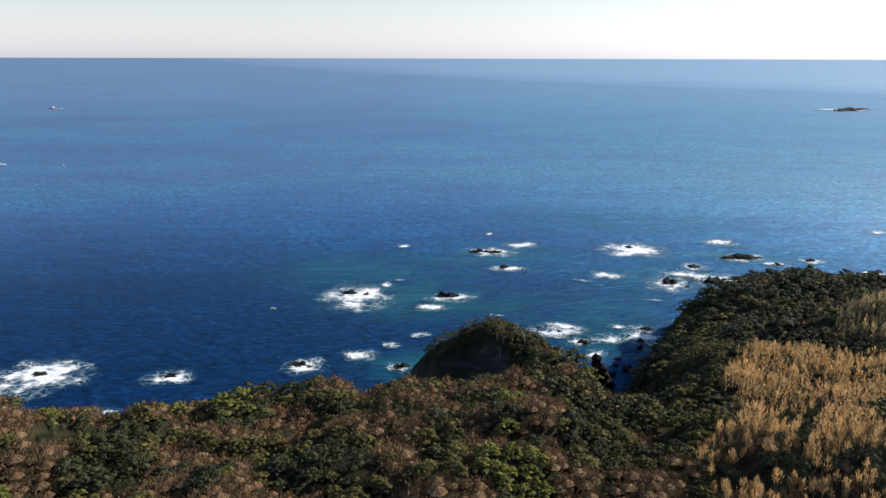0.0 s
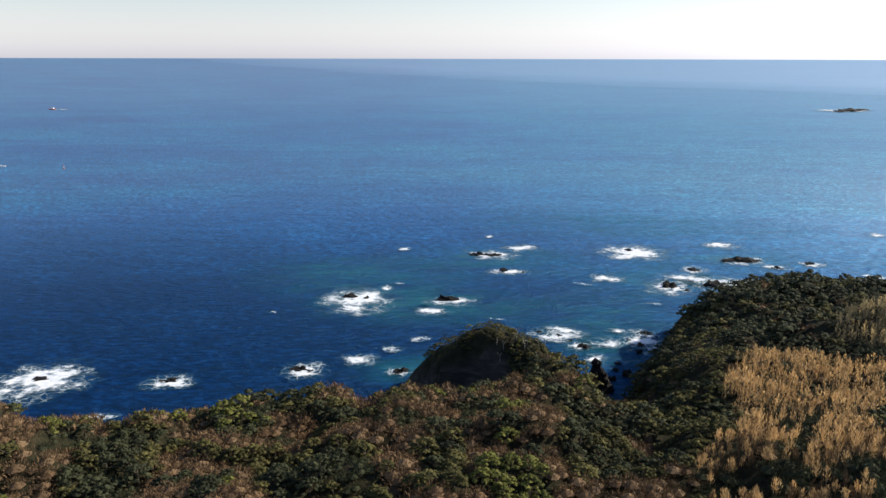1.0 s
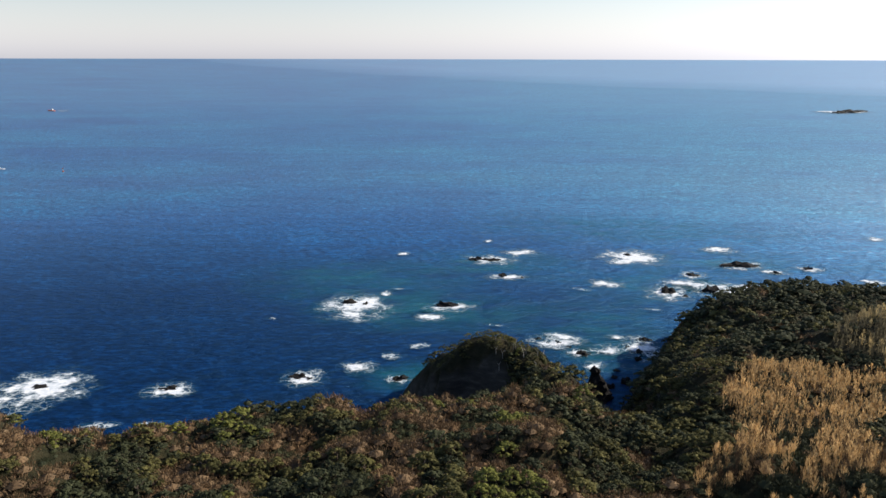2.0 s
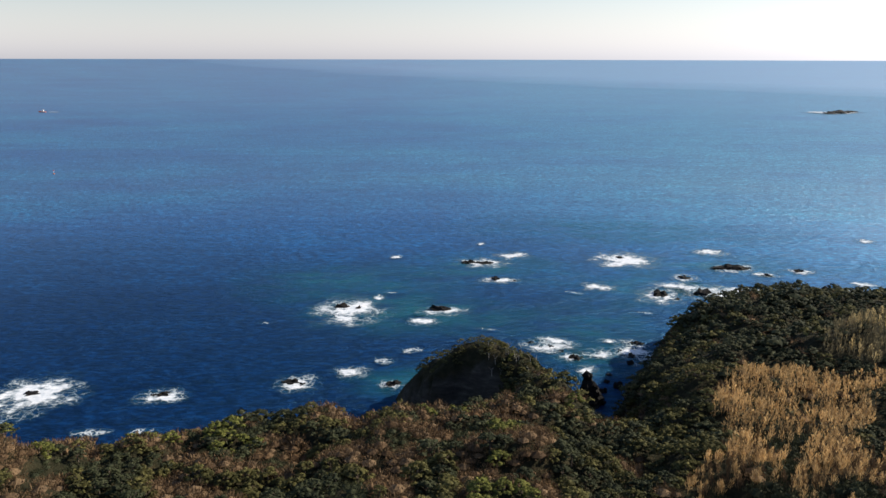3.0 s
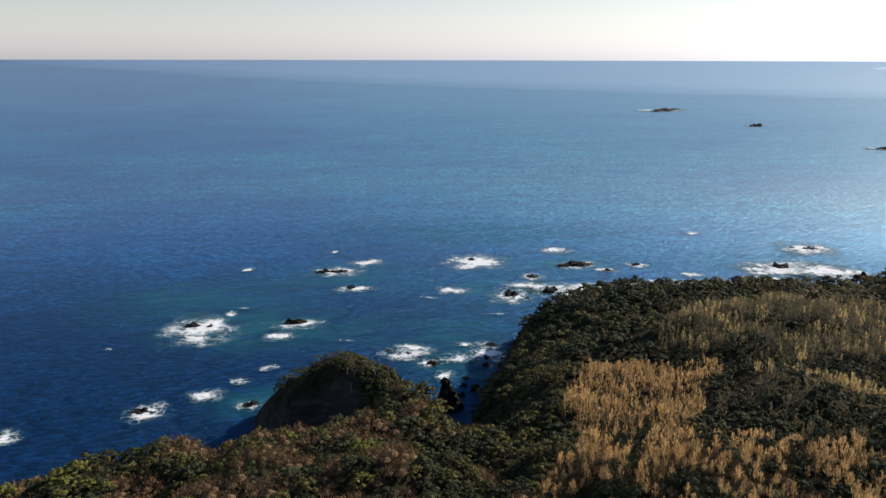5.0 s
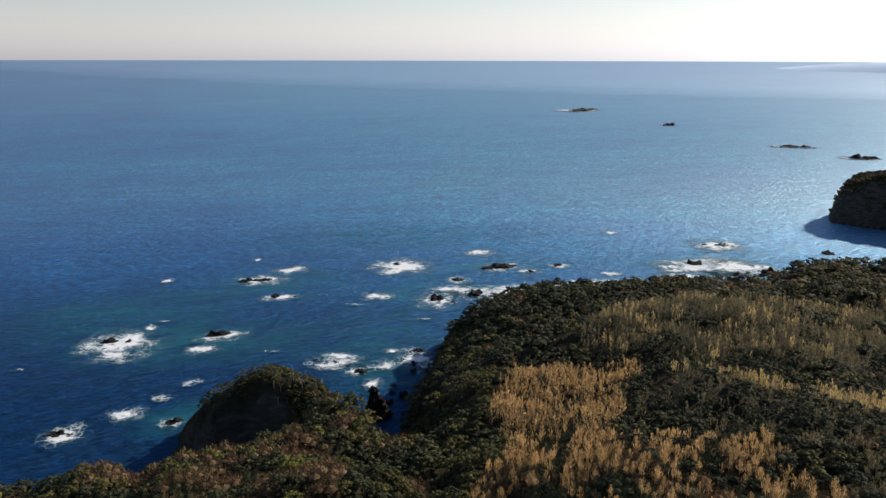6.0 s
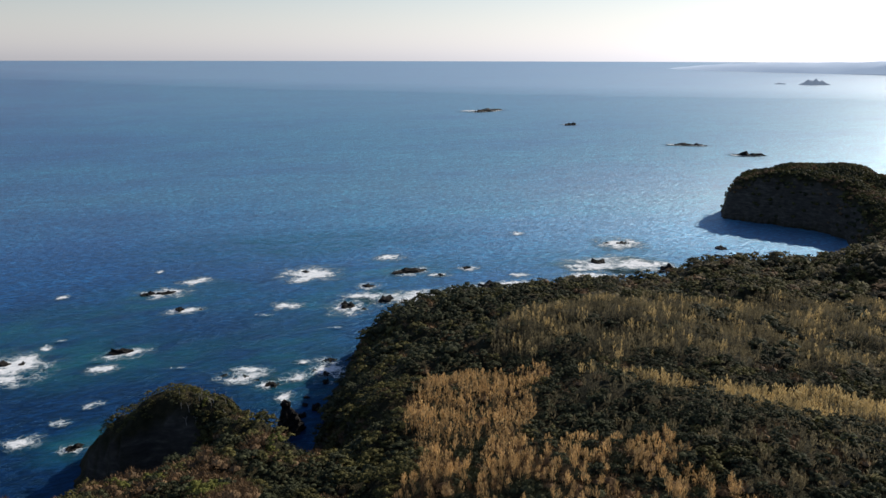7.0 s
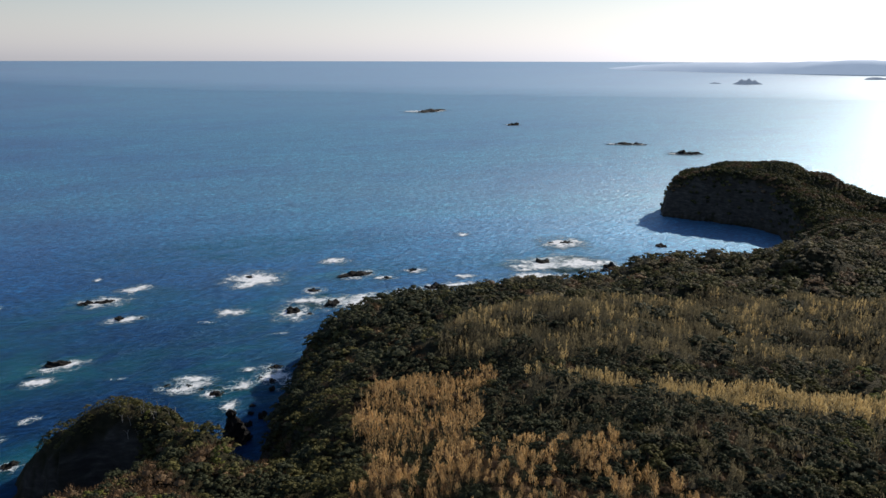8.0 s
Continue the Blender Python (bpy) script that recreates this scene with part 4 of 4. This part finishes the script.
def boat(x, y, length, turn, hull_paint):
    thing = new("fishing_boat")
    thing.matrix_world = pose(x, y, 0.05, 0, 0, turn)
    tagged(thing, "small fishing boat with a wheelhouse on open water", "boat")
    bm = bmesh.new()
    secs = []
    for i in range(9):
        t = i / 8
        w = length * 0.13 * (1 - max(0, (t - 0.45) / 0.55) ** 2.2) * (0.85 + 0.15 * min(1, t * 4)) + 0.03
        deck = 0.11 * length * (0.75 + 0.6 * t * t)
        xx = (t - 0.5) * length
        secs.append([bm.verts.new((xx, sx * w * f, zz)) for sx, f, zz in ((-1, 1, deck), (-1, 0.75, -0.2), (1, 0.75, -0.2), (1, 1, deck))])
    for a, b in zip(secs, secs[1:]):
        for i in range(4):
            bm.faces.new((a[i], b[i], b[(i + 1) % 4], a[(i + 1) % 4]))
    bm.faces.new(secs[0])
    bm.faces.new(secs[-1][::-1])
    part("hull", bm, hull_paint, thing)

    def block(name, cx, cz, sx, sy, sz, mat):
        b = bmesh.new()
        bmesh.ops.create_cube(b, size=1)
        for v in b.verts:
            k2 = 0.88 if v.co.z > 0 else 1.0
            v.co = Vector((cx + v.co.x * sx * k2, v.co.y * sy * k2, cz + v.co.z * sz))
        bmesh.ops.bevel(b, geom=b.edges[:], offset=0.06 * sz, segments=1)
        return part(name, b, mat, thing)

    house = block("wheelhouse", -0.12 * length, 0.19 * length, 0.24 * length, 0.17 * length, 0.15 * length, WHITE)
    pane = block("window", -0.02 * length, 0.22 * length, 0.05 * length, 0.14 * length, 0.05 * length, GLASS_DARK)
    pane.parent = house
    block("mast", -0.3 * length, 0.27 * length, 0.012 * length, 0.012 * length, 0.36 * length, WHITE)
    return thing


boat(-772, 1562, 16, 165, ORANGE)
foam(-748, 1556, 18, 5, -15)
boat(-419, 738, 7, 20, WHITE)


def buoy(x, y):
    thing = new("marker_buoy")
    thing.matrix_world = pose(x, y, 0)
    tagged(thing, "orange marker buoy with a pole on open water", "buoy")
    for name, r1, r2, z1, z2, mat in (("float", 0.9, 0.7, -0.4, 0.7, ORANGE), ("pole", 0.12, 0.08, 0.6, 3.2, WHITE), ("topmark", 0.35, 0.3, 2.8, 3.6, ORANGE)):
        bm = bmesh.new()
        bmesh.ops.create_cone(bm, cap_ends=True, segments=12, radius1=r1, radius2=r2, depth=z2 - z1, matrix=Matrix.Translation((0, 0, (z1 + z2) / 2)))
        part(name, bm, mat, thing)
    return thing


buoy(-354, 725)
